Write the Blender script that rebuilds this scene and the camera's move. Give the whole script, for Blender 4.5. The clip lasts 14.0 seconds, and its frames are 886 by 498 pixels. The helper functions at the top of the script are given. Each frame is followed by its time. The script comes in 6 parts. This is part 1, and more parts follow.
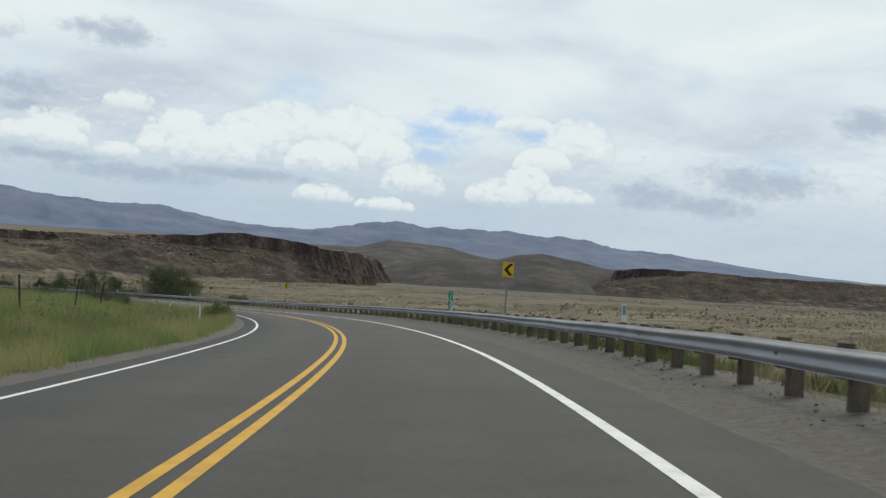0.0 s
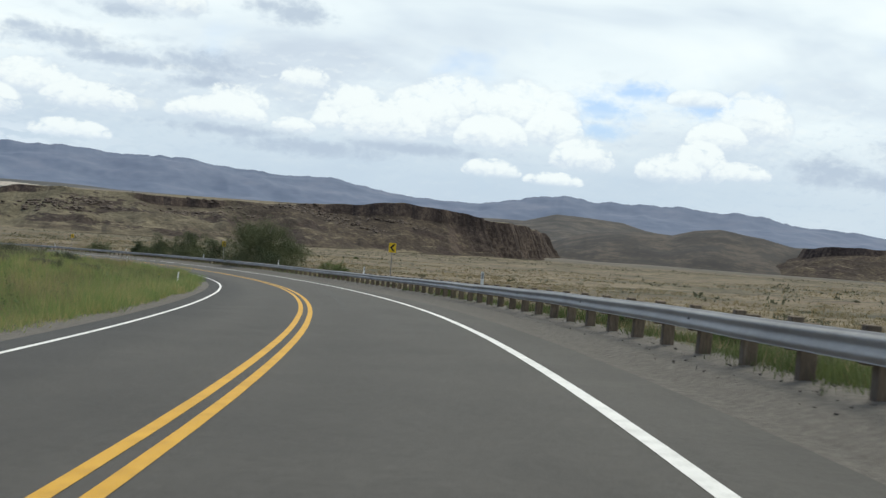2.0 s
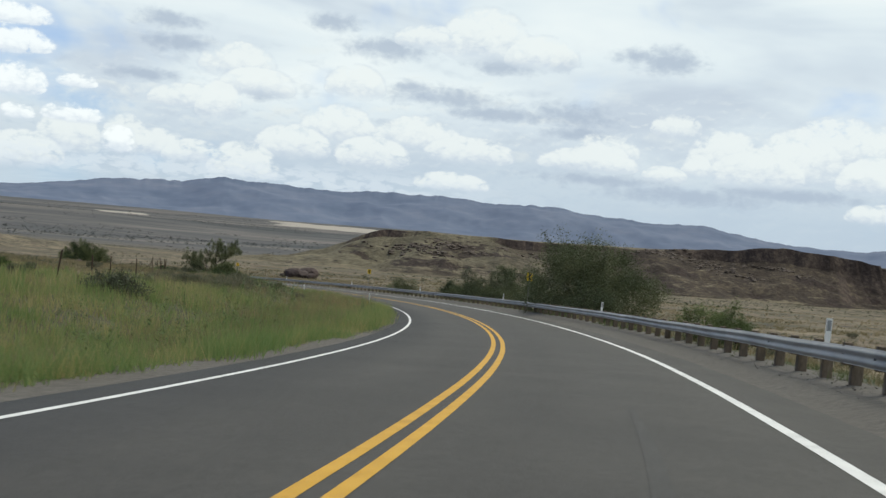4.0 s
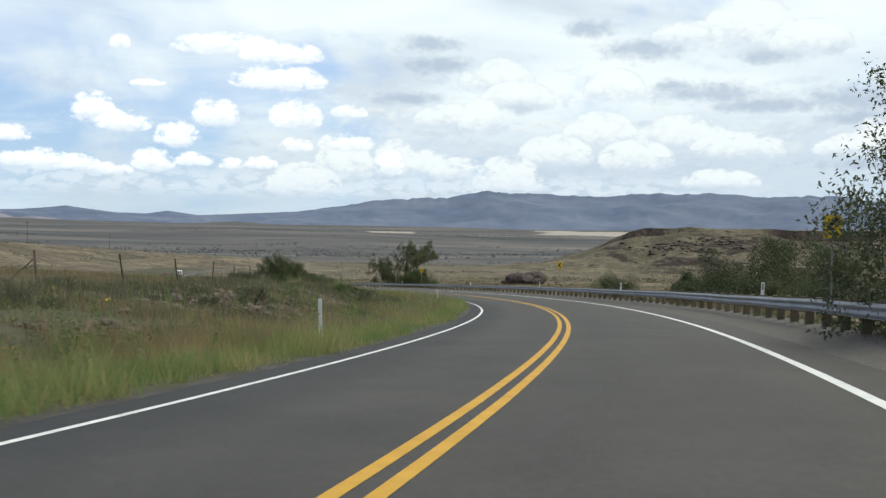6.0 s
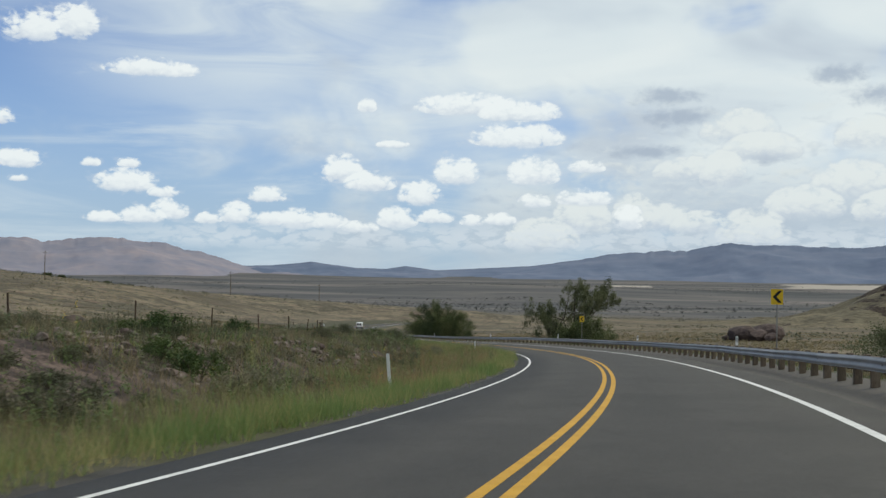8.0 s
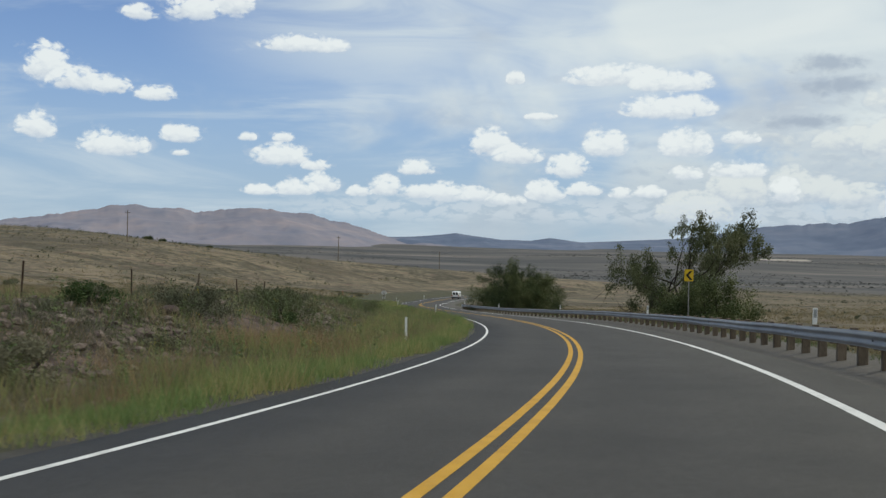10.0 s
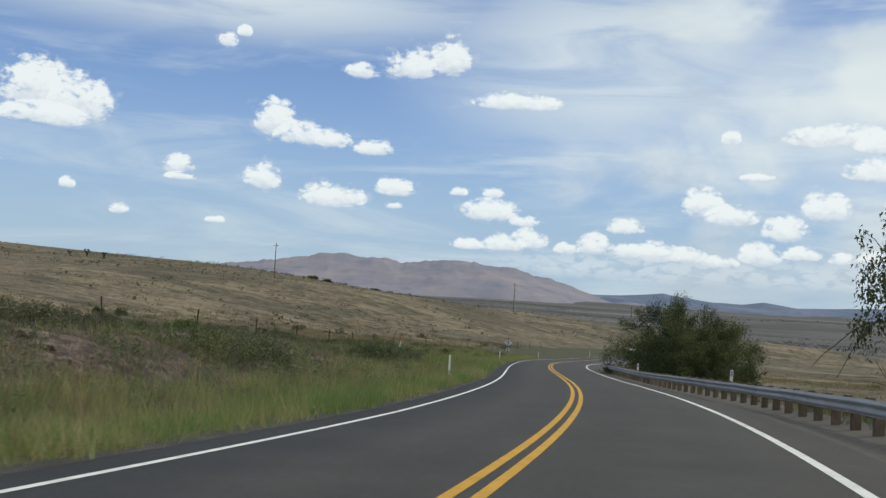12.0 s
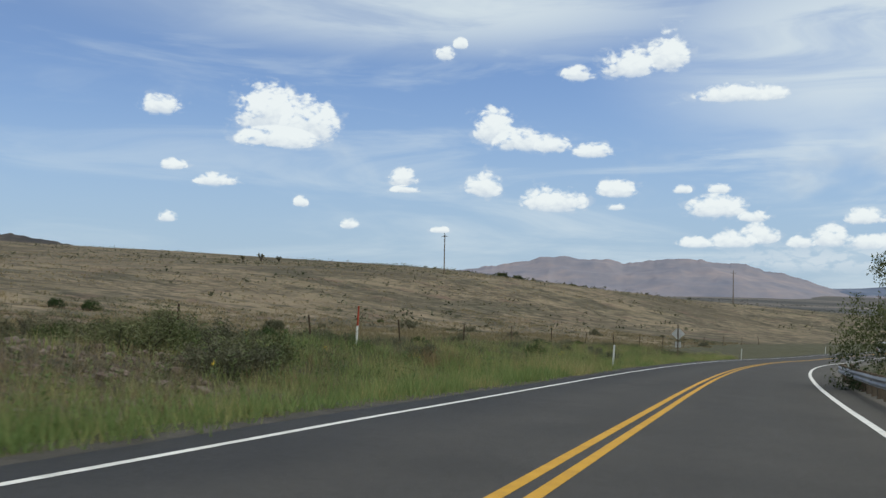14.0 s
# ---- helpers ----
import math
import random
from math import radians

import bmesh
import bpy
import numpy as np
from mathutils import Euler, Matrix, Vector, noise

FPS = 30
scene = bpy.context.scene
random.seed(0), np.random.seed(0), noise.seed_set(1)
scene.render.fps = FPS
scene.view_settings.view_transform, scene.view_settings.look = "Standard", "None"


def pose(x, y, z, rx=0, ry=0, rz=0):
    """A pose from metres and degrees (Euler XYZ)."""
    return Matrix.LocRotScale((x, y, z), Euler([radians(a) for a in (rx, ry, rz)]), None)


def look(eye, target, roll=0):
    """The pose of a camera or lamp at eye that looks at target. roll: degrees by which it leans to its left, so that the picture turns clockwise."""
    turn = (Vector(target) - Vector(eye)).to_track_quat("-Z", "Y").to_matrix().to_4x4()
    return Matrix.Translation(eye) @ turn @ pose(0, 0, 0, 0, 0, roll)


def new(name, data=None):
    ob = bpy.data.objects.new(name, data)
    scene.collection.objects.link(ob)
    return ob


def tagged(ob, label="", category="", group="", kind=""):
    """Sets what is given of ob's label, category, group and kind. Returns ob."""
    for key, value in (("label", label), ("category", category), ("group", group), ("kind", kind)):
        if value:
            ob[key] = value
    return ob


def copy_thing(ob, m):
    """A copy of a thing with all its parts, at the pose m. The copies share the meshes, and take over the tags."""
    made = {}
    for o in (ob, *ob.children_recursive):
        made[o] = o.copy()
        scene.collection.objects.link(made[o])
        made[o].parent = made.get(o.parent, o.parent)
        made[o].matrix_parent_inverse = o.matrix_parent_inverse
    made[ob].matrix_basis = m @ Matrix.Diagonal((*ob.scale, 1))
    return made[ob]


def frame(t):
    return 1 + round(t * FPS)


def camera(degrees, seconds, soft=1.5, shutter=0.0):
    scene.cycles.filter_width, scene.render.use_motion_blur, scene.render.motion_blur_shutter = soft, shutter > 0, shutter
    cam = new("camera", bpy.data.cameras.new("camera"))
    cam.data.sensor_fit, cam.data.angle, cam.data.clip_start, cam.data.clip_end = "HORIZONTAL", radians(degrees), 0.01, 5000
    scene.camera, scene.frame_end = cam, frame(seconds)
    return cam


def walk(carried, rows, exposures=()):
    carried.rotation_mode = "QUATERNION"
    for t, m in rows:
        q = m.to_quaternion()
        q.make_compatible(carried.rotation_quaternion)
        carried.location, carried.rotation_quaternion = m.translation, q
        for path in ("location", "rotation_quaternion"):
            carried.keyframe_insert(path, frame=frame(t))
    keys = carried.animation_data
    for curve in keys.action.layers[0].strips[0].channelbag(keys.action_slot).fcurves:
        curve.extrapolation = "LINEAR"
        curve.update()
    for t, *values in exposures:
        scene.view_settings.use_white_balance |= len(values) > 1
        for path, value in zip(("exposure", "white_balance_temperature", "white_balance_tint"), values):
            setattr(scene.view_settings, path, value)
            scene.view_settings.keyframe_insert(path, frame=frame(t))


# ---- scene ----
# The camera: carried in a car that follows the long left-hand bend downhill.
PATH = [
    (0.0, -0.001, 0.000, 0.015, -1.074, 0.000, 4.435),
    (0.5, -0.073, 12.508, -0.631, 1.784, -0.046, 4.413),
    (1.0, -0.367, 25.113, -1.323, 3.547, -0.401, 4.714),
    (1.5, -0.947, 37.824, -2.007, 5.369, -1.150, 4.708),
    (2.0, -2.229, 50.614, -2.693, 7.694, -2.047, 5.072),
    (2.5, -4.175, 63.432, -3.457, 11.119, -2.325, 5.298),
    (3.0, -6.995, 76.133, -4.218, 15.533, -1.460, 5.688),
    (3.5, -10.539, 88.672, -5.054, 21.113, -0.530, 5.596),
    (4.0, -14.542, 101.104, -5.939, 27.333, -1.139, 5.004),
    (4.2, -16.211, 106.068, -6.258, 29.863, -2.010, 4.682),
    (4.9, -22.599, 123.314, -7.352, 33.585, -1.846, 3.699),
    (5.6, -30.272, 140.191, -8.557, 38.917, -1.538, 1.894),
    (6.3, -39.323, 156.666, -9.654, 43.169, -1.373, 0.911),
    (6.5, -42.117, 161.316, -9.941, 44.218, -1.305, 1.115),
    (7.0, -49.484, 172.816, -10.673, 48.014, -0.613, 1.440),
    (7.5, -57.455, 184.049, -11.464, 51.396, 0.740, 1.372),
    (7.7, -60.775, 188.490, -11.784, 52.628, 1.141, 0.952),
    (8.4, -73.251, 203.545, -12.834, 56.083, 0.984, 1.014),
    (9.1, -86.755, 217.850, -13.965, 58.699, 0.685, 1.086),
    (9.8, -101.015, 231.306, -15.112, 61.121, 0.527, 1.148),
    (10.0, -105.200, 234.973, -15.410, 62.074, -0.290, 1.087),
    (10.5, -115.786, 243.829, -16.191, 65.448, -1.635, 1.354),
    (11.0, -126.641, 252.127, -16.928, 68.538, -0.883, 1.960),
    (11.5, -137.847, 259.763, -17.683, 71.249, 1.265, 2.721),
    (12.0, -149.342, 266.815, -18.394, 73.135, 2.295, 3.428),
    (12.5, -161.055, 273.381, -19.087, 75.543, 2.001, 3.335),
    (13.0, -172.930, 279.507, -19.843, 78.342, 1.789, 2.611),
    (13.5, -184.981, 285.131, -20.559, 81.534, 1.953, 2.130),
    (14.0, -197.258, 290.136, -21.228, 85.005, 2.077, 1.241),
]


def carried_pose(x, y, z, yaw, pitch, roll):
    return pose(x, y, z, 90 + pitch, 0, yaw) @ pose(0, 0, 0, 0, 0, roll)


cam = camera(44.76, 14.0, soft=1.4, shutter=0.08)
walk(cam, [(r[0], carried_pose(*r[1:])) for r in PATH],
     exposures=[(t, e, 6500, 5.0) for t, e in ((0.0, -0.37), (1.0, -0.31), (1.5, -0.40), (2.0, -0.15), (3.0, -0.05), (3.5, -0.22), (4.0, -0.29), (4.2, -0.32), (6.3, -0.12), (6.5, -0.12), (7.0, -0.15), (7.5, -0.39), (10.0, -0.52), (10.5, -0.22), (11.0, -0.15), (11.5, -0.37), (12.5, -0.45), (14.0, -0.43))])

# ---------------------------------------------------------------- light
SUN_AZ, SUN_EL = -12.0, 60.0      # degrees: azimuth to the left of +y, and height
scene.view_settings.exposure = 0.0

sun_data = bpy.data.lights.new("sun", "SUN")
sun_data.energy, sun_data.angle, sun_data.color = 3.1, radians(32.0), (1.0, 0.945, 0.84)
sun = new("sun", sun_data)
_a, _e = radians(SUN_AZ), radians(SUN_EL)
SUN_DIR = Vector((-math.sin(_a) * math.cos(_e), math.cos(_a) * math.cos(_e), math.sin(_e)))
sun.matrix_world = look(SUN_DIR * 100, (0, 0, 0))


class Nodes:
    """Short hand for building node trees."""

    def __init__(self, tree, clear=True):
        self.t = tree
        if clear:
            tree.nodes.clear()

    def add(self, kind, **props):
        n = self.t.nodes.new(kind)
        for k, v in props.items():
            if k == "operation":
                n.operation = v
            elif k == "blend_type":
                n.blend_type = v
            elif k == "data_type":
                n.data_type = v
            elif k == "clamp":
                n.clamp = v
        return n

    def link(self, a, b):
        self.t.links.new(a, b)

    def put(self, socket, v):
        if hasattr(v, "is_output"):
            self.link(v, socket)
        else:
            socket.default_value = v

    def math(self, op, a, b=0.0, c=None, clamp=False):
        n = self.t.nodes.new("ShaderNodeMath")
        n.operation, n.use_clamp = op, clamp
        self.put(n.inputs[0], a)
        self.put(n.inputs[1], b)
        if c is not None:
            self.put(n.inputs[2], c)
        return n.outputs[0]

    def vmath(self, op, a, b=(0, 0, 0)):
        n = self.t.nodes.new("ShaderNodeVectorMath")
        n.operation = op
        self.put(n.inputs[0], a)
        if op == "SCALE":
            self.put(n.inputs["Scale"], b)
        else:
            self.put(n.inputs[1], b)
        return n.outputs["Value"] if op in ("LENGTH", "DOT_PRODUCT", "DISTANCE") else n.outputs[0]

    def noise(self, vec, scale, detail=4.0, rough=0.55, distort=0.0):
        n = self.t.nodes.new("ShaderNodeTexNoise")
        self.put(n.inputs["Vector"], vec)
        n.inputs["Scale"].default_value, n.inputs["Detail"].default_value = scale, detail
        n.inputs["Roughness"].default_value, n.inputs["Distortion"].default_value = rough, distort
        return n.outputs["Fac"]

    def colour_noise(self, vec, scale):
        n = self.t.nodes.new("ShaderNodeTexNoise")
        self.put(n.inputs["Vector"], vec)
        n.inputs["Scale"].default_value, n.inputs["Detail"].default_value = scale, 3.0
        return n.outputs["Color"]

    def lumps(self, vec, scale, detail):
        """Rounded cells, 1 at their middles."""
        n = self.t.nodes.new("ShaderNodeTexVoronoi")
        n.voronoi_dimensions, n.feature, n.normalize = "2D", "F1", True
        self.put(n.inputs["Vector"], vec)
        n.inputs["Scale"].default_value, n.inputs["Detail"].default_value = scale, detail
        n.inputs["Roughness"].default_value = 0.5
        return self.math("SUBTRACT", 1.0, self.math("MULTIPLY", n.outputs["Distance"], 1.4))

    def step(self, v, lo, hi, a=0.0, b=1.0):
        n = self.t.nodes.new("ShaderNodeMapRange")
        n.interpolation_type = "SMOOTHSTEP"
        self.put(n.inputs[0], v)
        for i, q in zip((1, 2, 3, 4), (lo, hi, a, b)):
            self.put(n.inputs[i], q)
        return n.outputs[0]

    def mix(self, f, a, b, blend="MIX"):
        n = self.t.nodes.new("ShaderNodeMix")
        n.data_type, n.blend_type = "RGBA", blend
        self.put(n.inputs[0], f)
        self.put(n.inputs[6], a if hasattr(a, "is_output") else (*a[:3], 1))
        self.put(n.inputs[7], b if hasattr(b, "is_output") else (*b[:3], 1))
        return n.outputs[2]

    def ramp(self, f, stops):
        n = self.t.nodes.new("ShaderNodeValToRGB")
        self.put(n.inputs[0], f)
        e = n.color_ramp.elements
        while len(e) < len(stops):
            e.new(0.5)
        for q, (p, c) in zip(e, stops):
            q.position, q.color = p, (*c[:3], 1)
        return n.outputs[0]


def build_world():
    world = bpy.data.worlds.new("world")
    scene.world = world
    world.use_nodes = True
    n = Nodes(world.node_tree)
    sky = n.add("ShaderNodeTexSky")
    sky.sky_type, sky.sun_disc = "NISHITA", False
    sky.sun_elevation, sky.sun_rotation = radians(SUN_EL), radians(-SUN_AZ)
    sky.altitude, sky.air_density, sky.dust_density, sky.ozone_density = 1300, 1.0, 0.35, 2.0
    way = n.add("ShaderNodeTexCoord").outputs["Generated"]
    sep = n.add("ShaderNodeSeparateXYZ")
    n.link(way, sep.inputs[0])
    x, y, z = sep.outputs
    az = n.math("MULTIPLY", n.math("ARCTAN2", n.math("MULTIPLY", x, -1.0), y), 180 / math.pi)
    el = n.math("MULTIPLY", n.math("ARCSINE", z), 180 / math.pi)
    # clear sky, paler towards the horizon
    clear = n.mix(1.0, sky.outputs[0], (0.95, 1.15, 1.48), "MULTIPLY")
    clear = n.mix(0.16, clear, (7.6, 8.3, 9.4))
    clear = n.mix(n.step(el, 12.0, 0.5, 0.0, 0.75), clear, (5.6, 6.9, 8.6))
    flat = n.add("ShaderNodeCombineXYZ")
    n.link(az, flat.inputs[0])
    n.link(n.math("MULTIPLY", el, 1.5), flat.inputs[1])
    flat = flat.outputs[0]
    # rounded lumps at falling sizes, for billowing outlines
    bent = n.vmath("ADD", flat, n.vmath("SCALE", n.vmath("SUBTRACT", n.colour_noise(flat, 0.8), (0.5, 0.5, 0.5)), 0.9))
    lump = n.lumps(bent, 0.75, 3.0)
    fine = n.noise(flat, 2.4, 4.0, 0.55)
    wide = n.noise(flat, 0.14, 4.0, 0.5, 0.3)
    thin = n.noise(n.vmath("MULTIPLY", flat, (0.35, 1.3, 1.0)), 0.2, 5.0, 0.58, 0.7)
    bank = n.noise(n.vmath("MULTIPLY", flat, (0.5, 1.1, 1.0)), 0.13, 4.0, 0.48, 0.4)
    pos = n.add("ShaderNodeCombineXYZ")
    n.link(az, pos.inputs[0])
    n.link(el, pos.inputs[1])
    pos = pos.outputs[0]
    knob = n.lumps(n.vmath("ADD", bent, (7.3, 2.1, 0.0)), 1.9, 3.0)
    bump = n.math("ADD", n.math("MULTIPLY", n.math("SUBTRACT", lump, 0.52), 1.2), n.math("MULTIPLY", n.math("SUBTRACT", knob, 0.52), 0.7))
    bump = n.math("ADD", bump, n.math("MULTIPLY", n.math("SUBTRACT", fine, 0.5), 0.7))

    def clumps(rows, rough=0.8):
        """1 at the middle of the nearest cloud, 0 at its rim, less outside: azimuth, height, half width, half height in degrees."""
        near = None
        for a, e, w, h in rows:
            q = n.vmath("LENGTH", n.vmath("MULTIPLY", n.vmath("SUBTRACT", pos, (a, e, 0.0)), (1 / w, 1 / h, 0.0)))
            near = q if near is None else n.math("MINIMUM", near, q)
        return n.math("ADD", n.math("SUBTRACT", 1.0, near), n.math("MULTIPLY", bump, rough))

    def heaped(rows, grow=1.0):
        """Flat-bottomed heaps: the same, and how high within its cloud a point lies, about -0.5 to 1."""
        near, rise = None, None
        for a, e, w, h in rows:
            w, h = w * grow, h * grow
            d = n.vmath("SUBTRACT", pos, (a, e - 0.35 * h, 0.0))
            q = n.vmath("MAXIMUM", n.vmath("MULTIPLY", d, (1 / w, 0.78 / h, 0.0)), n.vmath("MULTIPLY", d, (-1 / w, -1.8 / h, 0.0)))
            q = n.vmath("LENGTH", q)
            r = n.math("MULTIPLY_ADD", n.math("MAXIMUM", q, 0.9), -6.0, n.vmath("DOT_PRODUCT", d, (0.0, 0.78 / h, 0.0)))
            near = q if near is None else n.math("MINIMUM", near, q)
            rise = r if rise is None else n.math("MAXIMUM", rise, r)
        return n.math("ADD", n.math("SUBTRACT", 1.0, near), bump), n.math("ADD", rise, 5.4)

    # thin high streaks and a broad veil
    streak = n.math("MULTIPLY", n.step(thin, 0.44, 0.74, 0.0, 0.7), n.step(az, 112.0, 55.0, 0.35, 1.0))
    veil = n.step(clumps([(64.0, 12.5, 9.0, 4.5), (55.0, 10.0, 8.0, 4.0), (86.0, 15.0, 14.0, 2.2)], 0.0), -0.7, 0.8, 0.0, 0.92)
    veil = n.math("MULTIPLY", veil, n.step(thin, 0.3, 0.6, 0.45, 1.0))
    col = n.mix(n.math("MAXIMUM", streak, veil), clear, (9.6, 10.2, 10.6))
    # the closed cloud deck towards the north, with soft grey undersides
    lean = n.step(az, 84.0, 30.0, -0.34, 0.2)
    deck = n.step(n.math("ADD", wide, lean), 0.34, 0.62)
    deck = n.math("MULTIPLY", deck, n.step(el, 1.0, 5.0, 0.85, 1.0))
    lit = n.ramp(bank, [(0.32, (7.4, 8.0, 8.9)), (0.42, (8.7, 9.3, 9.9)), (0.52, (10.0, 10.5, 10.7)), (0.66, (11.2, 11.4, 11.2))])
    # small heaps all through the deck: lit from above, grey below
    low = n.math("MULTIPLY", n.step(el, 12.0, 5.0), n.step(az, 14.0, 27.0, 0.35, 1.0))
    wavy = n.vmath("MULTIPLY", bent, (1.0, 1.35, 1.0))
    relief = n.math("SUBTRACT", n.lumps(wavy, 0.3, 3.0), n.lumps(n.vmath("ADD", wavy, (0.0, 0.9, 0.0)), 0.3, 3.0))
    lit = n.mix(n.math("MULTIPLY", n.step(relief, 0.04, 0.4, 0.0, 0.9), low), lit, (10.5, 10.6, 10.3))
    lit = n.mix(n.math("MULTIPLY", n.step(relief, -0.04, -0.4, 0.0, 0.75), low), lit, (7.0, 7.6, 8.5))
    curl = n.math("SUBTRACT", n.lumps(wavy, 0.85, 3.0), n.lumps(n.vmath("ADD", wavy, (0.1, 0.35, 0.0)), 0.85, 3.0))
    curl_at = n.math("MULTIPLY", n.step(el, 9.0, 5.0, 0.0, 1.0), n.step(wide, 0.3, 0.6, 0.3, 0.7))
    lit = n.mix(n.math("MULTIPLY", n.step(curl, 0.03, 0.35, 0.0, 0.7), curl_at), lit, (10.9, 11.0, 10.7))
    lit = n.mix(n.math("MULTIPLY", n.step(curl, -0.03, -0.35, 0.0, 0.6), curl_at), lit, (7.4, 8.0, 8.9))
    # blue-grey haze low down
    lit = n.mix(n.step(el, 6.5, 1.5, 0.0, 0.75), lit, (6.4, 7.2, 8.2))
    # gaps of blue, grey undersides and bright heaps in the deck: azimuth, height, half width, half height in degrees
    gap = n.step(clumps([(0.1, 6.0, 2.0, 0.8), (-5.9, 6.4, 2.0, 0.7), (-1.9, 7.0, 1.8, 0.5), (0.0, 4.9, 1.5, 0.5), (46.3, 4.6, 1.8, 0.8), (47.7, 5.4, 1.0, 0.7), (40.0, 2.7, 0.9, 0.6), (42.8, 2.3, 0.9, 0.6)]), -0.4, 1.0, 0.0, 0.75)
    col = n.mix(n.math("MULTIPLY", deck, n.math("SUBTRACT", 1.0, gap)), col, lit)
    grey_high = [(16.3, 9.5, 1.8, 0.8), (18.1, 9.7, 1.2, 0.4), (21.8, 9.1, 0.8, 0.5), (41.9, 8.2, 2.2, 0.5), (42.5, 9.3, 1.7, 0.5), (31.3, 9.1, 2.3, 0.6), (25.0, 8.7, 1.8, 0.5), (34.1, 10.2, 1.5, 0.5)]
    grey_low = [(21.1, 6.4, 2.4, 0.7), (20.5, 5.5, 2.0, 0.4), (14.8, 2.7, 4.8, 0.5), (10.0, 3.1, 4.2, 0.4), (19.2, 3.2, 3.4, 0.4), (-11.7, 3.6, 2.1, 0.9), (-14.6, 3.2, 2.6, 0.6), (-17.2, 4.6, 3.6, 0.9), (-22.2, 7.8, 1.6, 0.9),
                (43.7, 6.5, 2.0, 0.35), (37.6, 6.2, 1.4, 0.4), (27.8, 6.8, 3.2, 0.6), (25.1, 6.2, 3.4, 0.4), (29.8, 7.2, 1.2, 0.4)]
    col = n.mix(n.step(clumps(grey_high + grey_low), -0.3, 0.95, 0.0, 0.8), col, (5.5, 6.2, 7.4))
    north_tops = [(19.2, 4.8, 1.3, 0.6), (20.1, 4.1, 2.0, 0.5), (16.1, 3.7, 0.9, 0.35), (14.5, 4.2, 0.6, 0.5), (13.0, 4.9, 1.5, 0.9), (11.5, 4.2, 1.8, 0.8), (9.6, 4.8, 1.8, 1.1), (7.8, 5.4, 2.0, 1.2), (5.7, 4.2, 1.5, 0.8), (4.3, 5.4, 1.8, 1.2), (2.2, 5.9, 0.8, 0.6),
                  (2.4, 4.7, 1.2, 0.8), (0.8, 3.4, 1.3, 0.7), (2.2, 2.1, 1.2, 0.3), (5.5, 2.4, 1.2, 0.4), (-3.7, 3.1, 1.3, 0.6), (-5.2, 3.5, 1.1, 0.9), (-7.3, 3.2, 1.2, 0.4), (-7.7, 5.8, 1.5, 1.1), (-6.0, 4.9, 1.2, 0.6), (15.7, 6.2, 1.0, 0.5), (-4.9, 6.8, 1.2, 0.4)]
    west_tops = [(49.0, 2.0, 1.5, 0.7), (46.9, 3.0, 1.2, 0.9), (44.2, 3.2, 0.9, 0.8), (42.5, 2.9, 1.2, 0.6), (40.8, 2.7, 1.2, 0.5), (38.2, 2.4, 1.4, 0.8), (35.7, 3.7, 1.5, 0.7), (33.4, 4.8, 1.5, 0.8), (31.5, 3.5, 1.5, 0.7), (29.2, 4.7, 1.8, 0.7), (26.4, 4.1, 1.8, 0.6), (29.0, 9.8, 1.4, 0.5),
                 (26.0, 10.0, 1.8, 1.1), (23.0, 9.4, 1.5, 0.7), (19.5, 4.4, 1.2, 0.6), (32.7, 7.1, 1.2, 0.7), (38.9, 7.6, 1.5, 0.7), (41.3, 5.5, 1.5, 0.5), (27.2, 2.4, 1.5, 0.4), (37.8, 6.6, 1.5, 0.6), (39.7, 5.4, 0.9, 0.8)]
    tops, tops_up = heaped(north_tops + west_tops, 1.45)
    shade = n.math("ADD", n.math("MULTIPLY", n.math("ADD", lump, knob), 0.6), n.math("MULTIPLY", fine, 0.4))
    glow = n.step(n.math("ADD", tops_up, shade), 0.45, 1.4)
    col = n.mix(n.math("MULTIPLY", n.step(tops, -0.25, 0.4, 0.0, 0.88), n.step(tops_up, -0.5, 0.1, 0.0, 1.0)), col, n.mix(glow, (7.6, 8.2, 9.2), (11.0, 11.1, 10.8)))
    # single fair-weather clouds
    high_heaps = [(94.4, 9.1, 1.7, 1.3), (92.3, 8.6, 1.6, 1.3), (93.9, 7.7, 2.2, 0.6), (100.0, 9.1, 1.1, 0.5), (78.0, 11.4, 0.9, 0.4), (75.4, 11.9, 1.4, 0.8), (73.3, 12.4, 1.1, 1.1), (69.6, 10.3, 2.4, 0.5), (82.4, 8.6, 1.1, 1.0), (81.0, 7.9, 1.5, 0.6),
                  (79.3, 7.7, 1.0, 0.5), (77.1, 7.4, 1.1, 0.4), (85.1, 12.4, 0.5, 0.4), (84.3, 12.9, 0.4, 0.3), (52.9, 8.9, 3.0, 0.6), (50.3, 8.6, 2.2, 0.6), (50.4, 7.3, 2.5, 0.7), (58.4, 8.8, 0.5, 0.4), (57.0, 6.8, 0.9, 0.2)]
